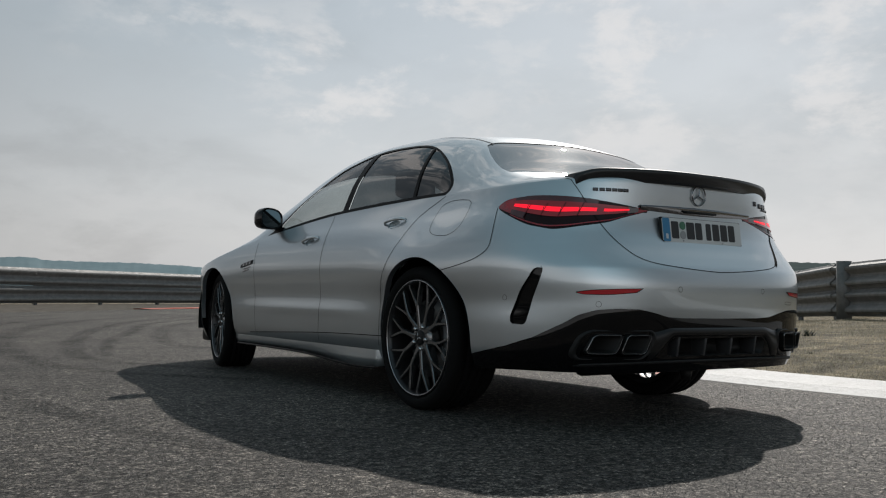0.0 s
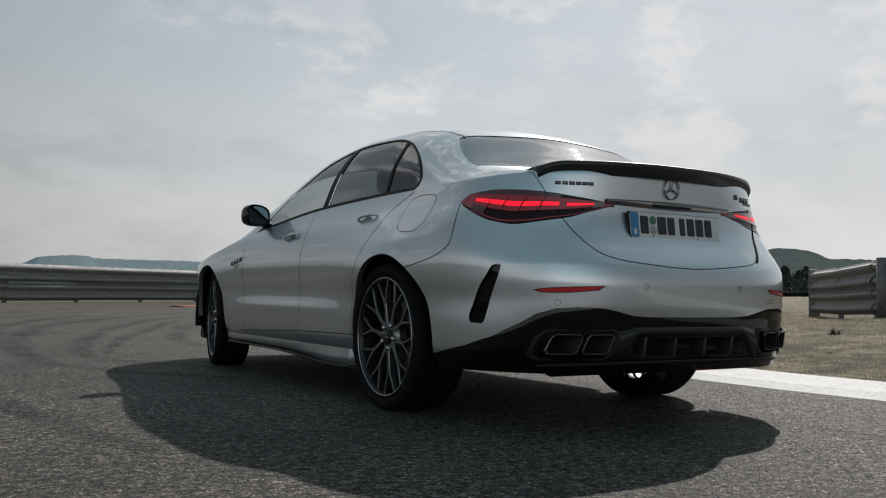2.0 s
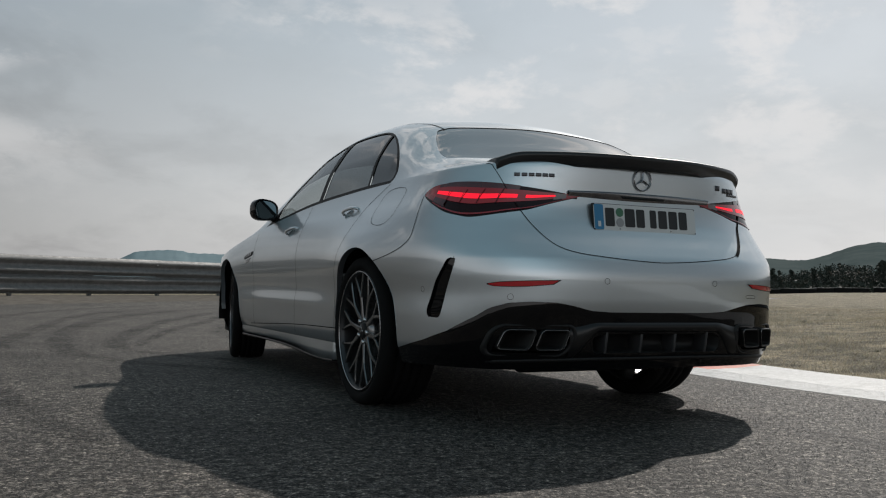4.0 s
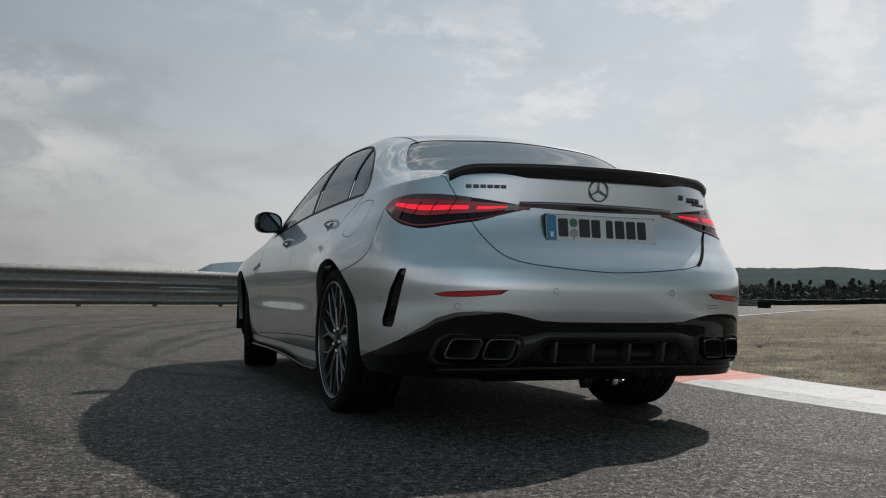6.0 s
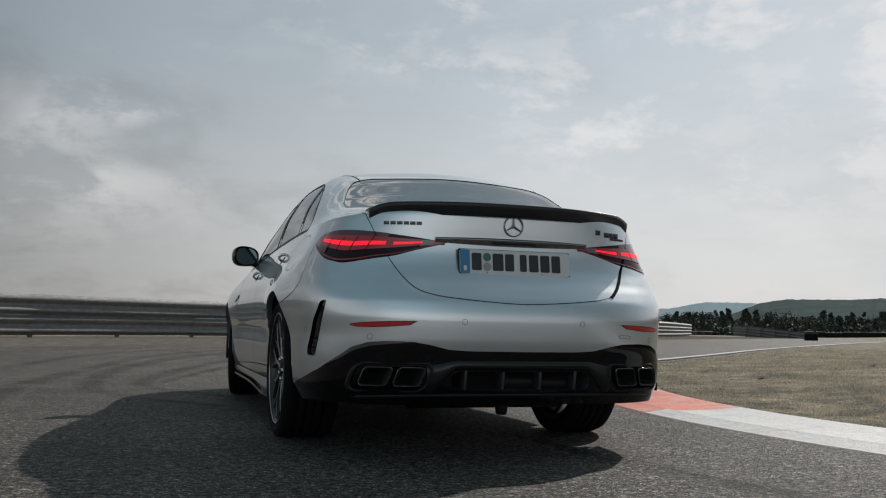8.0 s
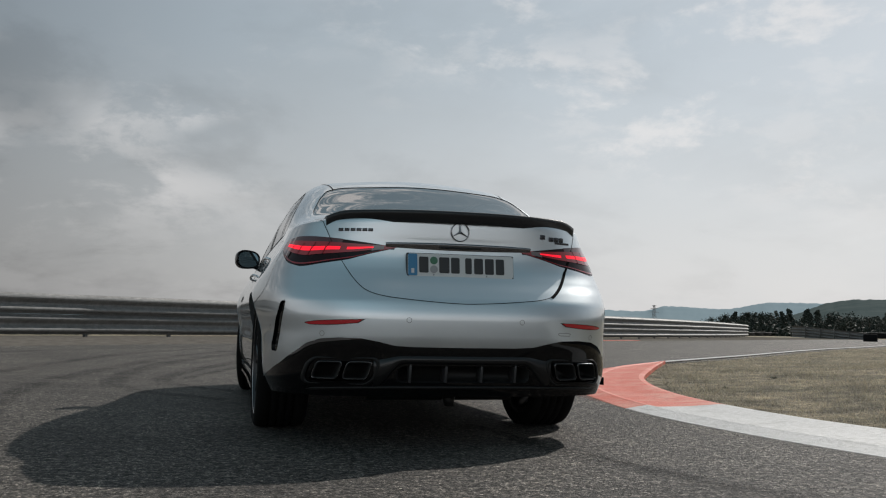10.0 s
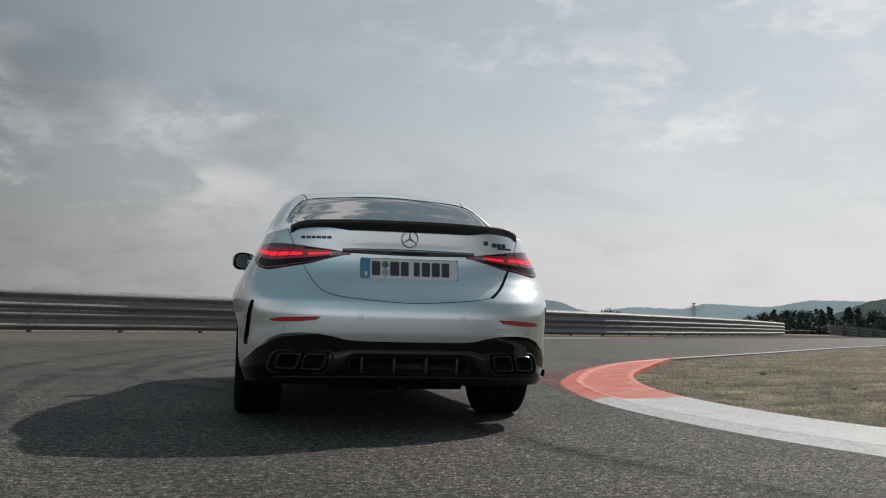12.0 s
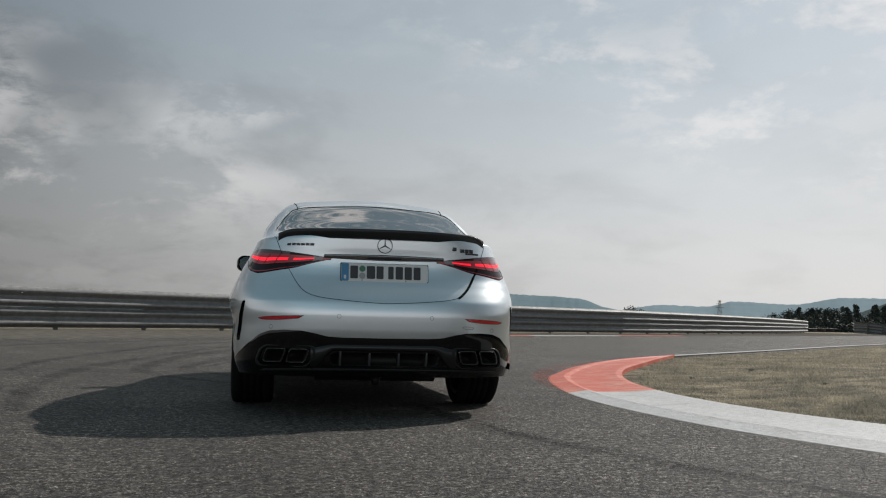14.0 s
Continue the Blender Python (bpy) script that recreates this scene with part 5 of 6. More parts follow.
# ---- tail lamps ----
def tail_lamp(side):
    low = [(-.402, .872), (-.50, .820), (-.62, .764), (-.729, .738), (-.85, .757), (-.96, .775), (-1.05, .806), (-1.185, .845)]
    high = [(-.402, .878), (-.452, .916), (-.55, .928), (-.64, .926), (-.74, .917), (-.86, .900), (-1.02, .874), (-1.185, .847)]

    def run(f0, f1, s0, s1):
        lo, hi = spline(low, 60), spline(high, 60)
        a, b = [], []
        for s in np.linspace(s0, s1, 8):
            hl = float(np.interp(-s, -lo[:, 0], lo[:, 1]))
            hh = float(np.interp(-s, -hi[:, 0], hi[:, 1]))
            a.append((s, hl + (hh - hl) * f0))
            b.append((s, hl + (hh - hl) * f1))
        return a, b
    lens = part("tail_lamp", skin_piece("lamp", (side,), LENS_DARK, -.0015), None, car, "smoked red tail lamp lit with red light bars")
    # red glass towards the outer tip and along the edges, smoked in the middle
    part("outer_lens", patch(run(.10, .95, -.412, -.50), side, .0012), LENS_RED, lens, "deep red outer lens")
    part("middle_lens", patch(run(.10, .95, -.50, -.585), side, .0011), LENS_MID, lens, "half red lens")
    part("upper_edge", patch(run(.80, .965, -.55, -.90), side, .0010, m=3), LENS_MID, lens, "dark red upper edge")
    part("lit_lens", patch(run(.34, .80, -.45, -1.085), side, .0014, n=40), LENS_LIT, lens, "red lens lit from within")
    part("lower_edge", patch(run(.03, .075, -.50, -1.16), side, .0014, m=3), LENS_RED, lens, "thin red lower edge")
    part("inner_tip", patch(run(.10, .90, -1.095, -1.176), side, .0010), LENS_RED, lens, "red inner tip")
    part("reversing_lens", patch(run(.22, .80, -1.055, -1.112), side, .0016), LENS_CLEAR, lens, "clear reversing lens")
    # light bars: five slanted cells on the wing and one long one on the boot lid
    for k in range(5):
        s0, s1 = -.505 - k * .080, -.505 - (k + 1) * .080 + .004
        part("light_bar", patch(run(.485, .625, s0, s1), side, .0022, n=6, m=4), GLOW, lens, "glowing red light bar")
    part("light_bar", patch(run(.485, .615, -.935, -1.062), side, .0022, n=10, m=4), GLOW, lens, "glowing red light bar")
    for k in range(4):
        s0 = -.582 - k * .080
        part("bar_divider", patch(([(s0 + .004, .80), (s0, .80)], [(s0 - .012, .875), (s0 - .016, .875)]), side, .0026, n=2, m=3), LENS_DARK, lens)
    return lens


for sd in (-1, 1):
    tail_lamp(sd)


# ---- air outlet behind the wheel ----
def air_outlet(side):
    vent = part("air_outlet", skin_piece("vent", (side,), GLOSS_BLACK, -.010), None, car, "gloss black upright air outlet in the rear bumper")
    # wall of the recess
    bm = bmesh.new()
    prev = None
    for i in range(len(VENT) + 1):
        p, n = skin_at(*VENT[i % len(VENT)], side)
        pair = [bm.verts.new(p + n * .0005), bm.verts.new(p - n * .012)]
        if prev:
            bm.faces.new((prev[0], prev[1], pair[1], pair[0]))
        prev = pair
    part("outlet_wall", bm, GLOSS_BLACK, vent)


for sd in (-1, 1):
    air_outlet(sd)


# ---- boot spoiler ----
def boot_spoiler():
    """A carbon lip along the boot lid's rear edge, low and blended at both tips."""
    half, n = .628, 48
    bm = bmesh.new()
    rows = []
    for i in range(n + 1):
        u = -1 + 2 * i / n
        x = half * u
        e = abs(u)
        y_back = -1.022 + .155 * e ** 2.6
        lift = (.031 + .006 * e ** 2) * (1 - max(0, (e - .84) / .16) ** 2 * .72)
        z0 = 1.081 - .014 * e ** 2.2
        chord = .135 - .03 * e
        drop = .004 + .030 * max(0, (e - .70) / .30) ** 2
        base = [(y_back + chord, z0 + .006), (y_back + chord * .6, z0 + .010 + lift * .25), (y_back + chord * .25, z0 + .006 + lift * .72), (y_back + .012, z0 + lift),
                (y_back, z0 + lift - .004), (y_back + .002, z0 + lift - .020), (y_back + .018, z0 - .006 - drop), (y_back + .03, z0 - .022 - drop), (y_back + chord * .7, z0 - .016 - drop)]
        rows.append([bm.verts.new((x, yy, zz)) for yy, zz in base])
    k = len(rows[0])
    for a, b in zip(rows, rows[1:]):
        for j in range(k):
            bm.faces.new((a[j], a[(j + 1) % k], b[(j + 1) % k], b[j]))
    bm.faces.new(rows[0])
    bm.faces.new(rows[-1][::-1])
    bmesh.ops.recalc_face_normals(bm, faces=bm.faces)
    part("boot_spoiler", bm, CARBON, car, "dark carbon fibre boot lip spoiler")


boot_spoiler()


# ---- number plate and badges ----
def on_rear(x, z, lift=0.0):
    """A place on the rear skin by x and z."""
    y = float(rear_end(z))
    a = float(half_width(z))
    yy = REAR_C + (y - REAR_C) * (1 - (abs(x) / a) ** N_REAR) ** (1 / N_REAR)
    return Vector((x, yy - lift, z))


def number_plate():
    z0, z1 = .797, .907
    y0, y1 = -.999, -.985
    tilt = math.degrees(math.atan2(y1 - y0, z1 - z0))
    place = Matrix.Translation((0, (y0 + y1) / 2 - .004, (z0 + z1) / 2)) @ pose(0, 0, 0, 0 - tilt, 0, 0)
    bm = bmesh.new()
    box(bm, (-.2635, -.004, -.0575), (.2635, .012, .0575), .005)
    plate = part("number_plate", bm, SATIN_BLACK, car, "white number plate with dark bars and a blue band")
    plate.matrix_basis = place

    def slab(name, x0, x1, za, zb, mat, y=-.006, r=.003):
        b = bmesh.new()
        box(b, (x0, y, za), (x1, y + .002, zb), 0)
        if r:
            up = [e for e in b.edges if abs(e.verts[0].co.y - e.verts[1].co.y) > .001]
            bmesh.ops.bevel(b, geom=up, offset=r, segments=2, affect="EDGES")
        part(name, b, mat, plate, smooth=False)
    slab("plate_face", -.26, .26, -.054, .054, PLATE_WHITE, -.0058, .006)
    slab("blue_band", -.258, -.214, -.052, .052, PLATE_BLUE, -.0072, .003)
    slab("country_bar", -.243, -.229, -.040, -.018, PLATE_WHITE, -.0084, .001)
    # the characters become plain bars
    for x0, x1 in ((-.205, -.160), (-.108, -.058), (-.050, -.008), (.020, .052), (.064, .108), (.118, .162), (.172, .214)):
        slab("plate_bar", x0, x1, -.037, .039, PLATE_INK, -.0076, .003)
    for z, mat in ((.022, SEAL_GREEN), (-.020, SEAL_GREY)):
        b = bmesh.new()
        bmesh.ops.create_cone(b, cap_ends=True, segments=20, radius1=.0185, radius2=.0185, depth=.002, matrix=pose(-.134, -.0078, z, 90, 0, 0))
        part("seal", b, mat, plate, smooth=False)
    for x in (-.135, .125):
        b = bmesh.new()
        bmesh.ops.create_cone(b, cap_ends=True, segments=10, radius1=.004, radius2=.003, depth=.003, matrix=pose(x, -.008, -.046, 90, 0, 0))
        part("plate_screw", b, BRIGHT, plate)


number_plate()


def star_badge():
    c = on_rear(0, 1.017, .006)
    bm = bmesh.new()
    seg, tube = 40, 8
    rings = []
    for i in range(seg):
        q = 2 * math.pi * i / seg
        rings.append([bm.verts.new(((.044 + .0026 * math.cos(w)) * math.cos(q), .004 * math.sin(w), (.044 + .0026 * math.cos(w)) * math.sin(q)))
                      for w in (2 * math.pi * j / tube for j in range(tube))])
    for i in range(seg):
        a, b = rings[i], rings[(i + 1) % seg]
        for j in range(tube):
            bm.faces.new((a[j], b[j], b[(j + 1) % tube], a[(j + 1) % tube]))
    for k in range(3):
        q = radians(90 + 120 * k)
        d, w = Vector((math.cos(q), 0, math.sin(q))), Vector((-math.sin(q), 0, math.cos(q)))
        v = [bm.verts.new(p) for p in (w * .0055, -w * .0055, d * .042 - w * .0012, d * .042 + w * .0012, Vector((0, -.007, 0)), d * .042 + Vector((0, -.004, 0)))]
        for f in ((0, 4, 5, 3), (4, 1, 2, 5), (1, 0, 3, 2)):
            bm.faces.new([v[i] for i in f])
    bmesh.ops.recalc_face_normals(bm, faces=bm.faces)
    ob = part("round_badge", bm, CHROME, car, "round dark chrome ring badge")
    ob.matrix_basis = Matrix.Translation(c) @ pose(0, 0, 0, 2, 0, 0)


star_badge()


def badge_bars(x0, x1, z, height, n):
    """Model badges as plain raised bars in their colour."""
    for k in range(n):
        a, b = x0 + (x1 - x0) * k / n, x0 + (x1 - x0) * (k + .88) / n
        bm = bmesh.new()
        mid = on_rear((a + b) / 2, z)
        nx = on_rear((a + b) / 2 + .01, z) - on_rear((a + b) / 2 - .01, z)
        box(bm, (-(b - a) / 2, -.004, -height / 2), ((b - a) / 2, .002, height / 2), .001)
        ob = part("badge_bar", bm, BADGE, body, "dark chrome badge bar")
        ob.matrix_basis = Matrix.Translation(mid) @ pose(0, 0, 0, 0, 0, math.degrees(math.atan2(nx.y, nx.x)))


badge_bars(-.575, -.415, 1.012, .014, 6)
badge_bars(.415, .445, 1.013, .022, 1)
badge_bars(.465, .555, 1.005, .022, 3)
badge_bars(.500, .590, .988, .010, 6)
# dark chrome strip drawing the recess's shade over the plate, and the handle hollow under it
bm = bmesh.new()
prev = None
for i in range(41):
    x = -.36 + .72 * i / 40
    e = (x / .36) ** 2
    ring = [on_rear(x, z) + Vector((0, d, 0)) for z, d in ((.962 - .006 * e, .001), (.957 - .006 * e, -.011), (.952 - .005 * e, -.012), (.926 + .008 * e, -.001))]
    ring = [bm.verts.new(p) for p in ring]
    if prev:
        for j in range(3):
            bm.faces.new((prev[j], prev[j + 1], ring[j + 1], ring[j]))
    prev = ring
bmesh.ops.recalc_face_normals(bm, faces=bm.faces)
part("recess_shade_strip", bm, CHROME, car, "dark chrome overhang drawn for the shaded recess above the number plate")
bm = bmesh.new()
box(bm, (-.10, -.996, .934), (.10, -.970, .943), .003)
part("boot_handle", bm, SATIN_BLACK, car, "black boot release hollow")


# ---- diffuser, exhausts, underside ----
def rounded_rect(w, h, r, skew=0.0, n=6):
    pts = []
    for cx, cz, q0 in ((w - r, h - r, 0), (-w + r, h - r, 90), (-w + r, -h + r, 180), (w - r, -h + r, 270)):
        for k in range(n + 1):
            q = radians(q0 + 90 * k / n)
            x, z = cx + r * math.cos(q), cz + r * math.sin(q)
            pts.append((x + skew * z, z))
    return pts


def tube_of(outlines):
    """Rings of (x, y, z) joined into a tube."""
    bm = bmesh.new()
    rings = [[bm.verts.new(p) for p in ring] for ring in outlines]
    n = len(rings[0])
    for a, b in zip(rings, rings[1:]):
        for j in range(n):
            bm.faces.new((a[j], a[(j + 1) % n], b[(j + 1) % n], b[j]))
    bm.faces.new(rings[-1])
    bmesh.ops.recalc_face_normals(bm, faces=bm.faces)
    return bm


def exhaust_pair(side):
    for k, xc in enumerate((.500, .630)):
        hole = rounded_rect(.051, .036, .016, -.30)

        def on_skin(x, dy, z):
            p = on_rear(side * (xc + x), .362 + z)
            return (p.x, p.y - .014 + dy, p.z)
        rings = []
        for sc, dy in ((1.0, .03), (1.10, .0), (1.10, -.012), (1.03, -.016), (.92, -.010), (.88, .10)):
            rings.append([on_skin(x * sc, dy, z * sc) for x, z in hole])
        pipe = part("exhaust_tip", tube_of(rings), SATIN_BLACK, car, "black trapezoid exhaust tip")
        edge = [[on_skin(x * sc, dy, z * sc) for x, z in hole] for sc, dy in ((1.10, -.010), (1.10, -.0155), (1.07, -.0172), (1.065, -.0155))]
        part("exhaust_edge", tube_ring(edge), TIP_EDGE, pipe, "thin dark chrome rim")


def tube_ring(outlines):
    bm = bmesh.new()
    rings = [[bm.verts.new(p) for p in ring] for ring in outlines]
    n = len(rings[0])
    for a, b in zip(rings, rings[1:]):
        for j in range(n):
            bm.faces.new((a[j], a[(j + 1) % n], b[(j + 1) % n], b[j]))
    bmesh.ops.recalc_face_normals(bm, faces=bm.faces)
    return bm


def surround(side):
    """The dark shaped frame round a pair of tips: a rim that stands proud of the diffuser."""
    out = []
    pts = rounded_rect(.150, .058, .042, -.30)
    for sc, dy in ((1.10, -.002), (1.06, -.014), (.98, -.015), (.94, .03), (.94, .11)):
        ring = []
        for x, z in pts:
            xx = side * .565 + x * sc * (1 if side > 0 else -1)
            zz = .358 + z * sc
            p = on_rear(max(-.80, min(.80, xx)), zz)
            ring.append((p.x, p.y + dy, p.z))
        out.append(ring)
    part("exhaust_surround", tube_of(out), SATIN_BLACK, car, "black frame round the exhaust tips")


for sd in (-1, 1):
    surround(sd)
    exhaust_pair(sd)
# hollow centre of the diffuser with four fins, crossbar above and lip below
bm = bmesh.new()
rings = []
for dy, w, h in ((-.003, .322, .0405), (.004, .312, .036), (.085, .30, .034)):
    rings.append([(x, float(on_rear(max(-.33, min(.33, x)), .348 + z).y) + dy, .348 + z) for x, z in rounded_rect(w, h, .025, 0)])
part("diffuser_hollow", tube_of(rings), SATIN_BLACK, car, "matt black hollow of the diffuser")
for x in (-.255, -.086, .084, .248):
    bm = bmesh.new()
    box(bm, (x - .006, -1.096, .306), (x + .006, -1.01, .392), .003)
    for v in bm.verts:
        if v.co.y < -1.06:
            v.co.y += .016 * max(0, (.35 - v.co.z) / .046)
    part("diffuser_fin", bm, FIN, car, "upright black diffuser fin")


def rear_strip(name, z0, z1, out, half, mat, label, bend=0.0):
    bm = bmesh.new()
    prev = None
    n = 60
    for i in range(n + 1):
        x = -half + 2 * half * i / n
        e = (abs(x) / half) ** 4
        ring = []
        for f, d in ((0, 0.004), (0, -out), (.5, -out - .004), (1, -out), (1, .004)):
            z = z0 + (z1 - z0) * f + bend * e
            p = on_rear(x, z)
            ring.append(bm.verts.new((p.x * (1 + .0 * d), p.y + d * (1 - e * .6), z)))
        if prev:
            for j in range(4):
                bm.faces.new((prev[j], prev[j + 1], ring[j + 1], ring[j]))
        prev = ring
    bmesh.ops.recalc_face_normals(bm, faces=bm.faces)
    part(name, bm, mat, car, label)


def diffuser_bar():
    """A slim satin bar over the hollow that turns down beside it and runs into the lip."""
    bm = bmesh.new()
    prev = None
    n = 72
    for i in range(n + 1):
        x = -.425 + .85 * i / n
        e = min(1, max(0, (abs(x) - .29) / .12))
        e = e * e * (3 - 2 * e)
        top, low = .432 - .012 * e, .392 - .106 * e
        ring = []
        for f, d in ((0, -.004), (.08, .006), (.30, .013), (.60, .015), (.86, .012), (1.0, .004), (1.0, -.04)):
            z = top + (low - top) * f
            p = on_rear(x, z)
            ring.append(bm.verts.new((p.x, p.y - d, z)))
        if prev:
            for j in range(len(ring) - 1):
                bm.faces.new((prev[j], prev[j + 1], ring[j + 1], ring[j]))
        prev = ring
    bmesh.ops.recalc_face_normals(bm, faces=bm.faces)
    part("diffuser_bar", bm, SATIN_GREY, car, "dark satin bar framing the diffuser hollow")


diffuser_bar()
rear_strip("diffuser_lip", .278, .292, .012, .71, SATIN_BLACK, "satin black lip along the diffuser's foot", -.014)
bm = bmesh.new()
box(bm, (.818, -.81, .282), (.826, -.75, .322), .003)
part("corner_flap", bm, GLOSS_BLACK, car, "small black winglet on the bumper corner")

# underside: floor, rear axle parts, silencer
bm = bmesh.new()
box(bm, (-.66, .42, .19), (.66, 3.45, .26), .03)
box(bm, (-.42, -.75, .262), (.42, .45, .30), .03)
box(bm, (-.56, -1.00, .259), (.56, -.70, .31), .03)
part("floor_pan", bm, SATIN_BLACK, car, "black underbody floor")
bm = bmesh.new()
bmesh.ops.create_cone(bm, cap_ends=True, segments=16, radius1=.07, radius2=.07, depth=.75, matrix=pose(0, -.62, .262, 0, 90, 0))
part("silencer", bm, SATIN_BLACK, car, "dark rear silencer")
bm = bmesh.new()
bmesh.ops.create_cone(bm, cap_ends=True, segments=12, radius1=.045, radius2=.045, depth=1.3, matrix=pose(0, 0, .33, 0, 90, 0))
bmesh.ops.create_uvsphere(bm, u_segments=14, v_segments=10, radius=.12, matrix=pose(0.08, .02, .30))
part("rear_axle", bm, SATIN_BLACK, car)
bm = bmesh.new()
bmesh.ops.create_cone(bm, cap_ends=True, segments=10, radius1=.022, radius2=.034, depth=.055, matrix=pose(-.03, -.93, .218))
part("tow_eye", bm, SATIN_BLACK, car, "small drain or tow point under the bumper")


def wheel_well(y):
    """Dark liners that close the wheel openings inside."""
    for side in (-1, 1):
        bm = bmesh.new()
        prev = None
        for i in range(25):
            q = math.pi * (1.12 * i / 24 - .06)
            ring = [bm.verts.new((side * x, y + .405 * math.cos(q), .345 + .405 * math.sin(q))) for x in (.50, .86)]
            if prev:
                bm.faces.new((prev[0], prev[1], ring[1], ring[0]))
            prev = ring
        n = 24
        c = [bm.verts.new((side * .50, y + .405 * math.cos(q), .345 + .405 * math.sin(q))) for q in np.linspace(.5, math.pi - .5, n)]
        bm.faces.new(c)
        part("wheel_liner", bm, TRIM_BLACK, car, "matt black wheel arch liner")


wheel_well(-.035)
wheel_well(2.83)


# arch lips: a rolled edge round each opening
def arch_lip(poly, side):
    bm = bmesh.new()
    prev = None
    for s, h in poly[1:-1]:
        p, n = skin_at(s, max(h, .02), side)
        inn = Vector((-side * .03, 0, 0))
        ring = [bm.verts.new(p + n * .0005), bm.verts.new(p + inn)]
        if prev:
            bm.faces.new((prev[0], prev[1], ring[1], ring[0]))
        prev = ring
    part("arch_lip", bm, PAINT, body)


for sd in (-1, 1):
    arch_lip(ARCH_REAR, sd)
    arch_lip(ARCH_FRONT, sd)


# side skirts
def side_skirt(side):
    bm = bmesh.new()
    prev = None
    for i in range(60):
        f = i / 59
        y = .40 + 2.02 * f
        x = float(outline(np.float64(y - REAR_C), np.float64(.27))[0])
        flare = .012 * math.exp(-((f - .12) / .22) ** 2)
        zb = .205 - .035 * math.exp(-((f - .1) / .25) ** 2)
        ring = [(x + .003, .262), (x + .004, .240), (x - .004 + flare * .8, .218), (x - .010 + flare * 1.6, zb), (x - .10, zb + .004), (x - .12, .25)]
        ring = [bm.verts.new((side * a, y, b)) for a, b in ring]
        if prev:
            for j in range(5):
                bm.faces.new((prev[j], prev[j + 1], ring[j + 1], ring[j]))
        else:
            bm.faces.new(ring)
        prev = ring
    bm.faces.new(prev[::-1])
    bmesh.ops.recalc_face_normals(bm, faces=bm.faces)
    part("side_skirt", bm, PAINT, car, "silver side skirt with a dark lower blade")
    bm = bmesh.new()
    prev = None
    for i in range(50):
        f = i / 49
        y = .42 + 1.95 * f
        x = float(outline(np.float64(y - REAR_C), np.float64(.27))[0])
        zb = .196 - .035 * math.exp(-((f - .1) / .25) ** 2)
        ring = [bm.verts.new((side * a, y, b)) for a, b in ((x + .008, zb + .010), (x + .014, zb - .001), (x - .10, zb - .003), (x - .10, zb + .010))]
        if prev:
            for j in range(3):
                bm.faces.new((prev[j], prev[j + 1], ring[j + 1], ring[j]))
        prev = ring
    bmesh.ops.recalc_face_normals(bm, faces=bm.faces)
    part("skirt_blade", bm, GLOSS_BLACK, car, "gloss black skirt blade")


for sd in (-1, 1):
    side_skirt(sd)


# ---- wheels ----
def lathe(profile, seg, closed=True):
    """Turns (x, radius) pairs about the wheel's axle (x)."""
    bm = bmesh.new()
    rings = [[bm.verts.new((x, r * math.cos(2 * math.pi * i / seg), r * math.sin(2 * math.pi * i / seg))) for x, r in profile] for i in range(seg)]
    n = len(profile)
    for i in range(seg):
        a, b = rings[i], rings[(i + 1) % seg]
        for j in range(n if closed else n - 1):
            bm.faces.new((a[j], a[(j + 1) % n], b[(j + 1) % n], b[j]))
    bmesh.ops.recalc_face_normals(bm, faces=bm.faces)
    return bm


R_TYRE, R_RIM, TW = .347, .283, .135


def tyre_profile():
    out = [(-.115, R_RIM - .004), (-TW + .004, R_RIM + .012), (-TW - .003, .310), (-TW + .002, .325), (-.124, .339), (-.105, .3455)]
    tread = []
    for c in (-.062, -.021, .021, .062):
        tread += [(c - .0075, R_TYRE), (c - .006, R_TYRE - .008), (c + .006, R_TYRE - .008), (c + .0075, R_TYRE)]
    return out + tread + [(-x, r) for x, r in reversed(out)]


def spoke_arm(bm, points, widths, depth0, depth1, ang):
    """A bar along (r, t) points in the wheel's face, widening as given, its face leaning in towards the hub."""
    m = Euler((ang, 0, 0)).to_matrix()
    prev = None
    n = len(points)
    for i, ((r, t), w) in enumerate(zip(points, widths)):
        f = (r - .04) / (R_RIM - .05)
        face = -.116 + .012 * max(0, 1 - f) ** 1.5
        a, b = points[max(0, i - 1)], points[min(n - 1, i + 1)]
        d = np.array(b) - np.array(a)
        d = d / np.linalg.norm(d)
        side = np.array((-d[1], d[0])) * w / 2
        ring = []
        for x, k in ((face + .004, 1.0), (face, .72), (face, -.72), (face + .004, -1.0), (face + depth0 + (depth1 - depth0) * f, -.9), (face + depth0 + (depth1 - depth0) * f, .9)):
            y, z = r + side[0] * k, t + side[1] * k
            ring.append(bm.verts.new(m @ Vector((x, y, z))))
        if prev:
            for j in range(6):
                bm.faces.new((prev[j], prev[(j + 1) % 6], ring[(j + 1) % 6], ring[j]))
        prev = ring


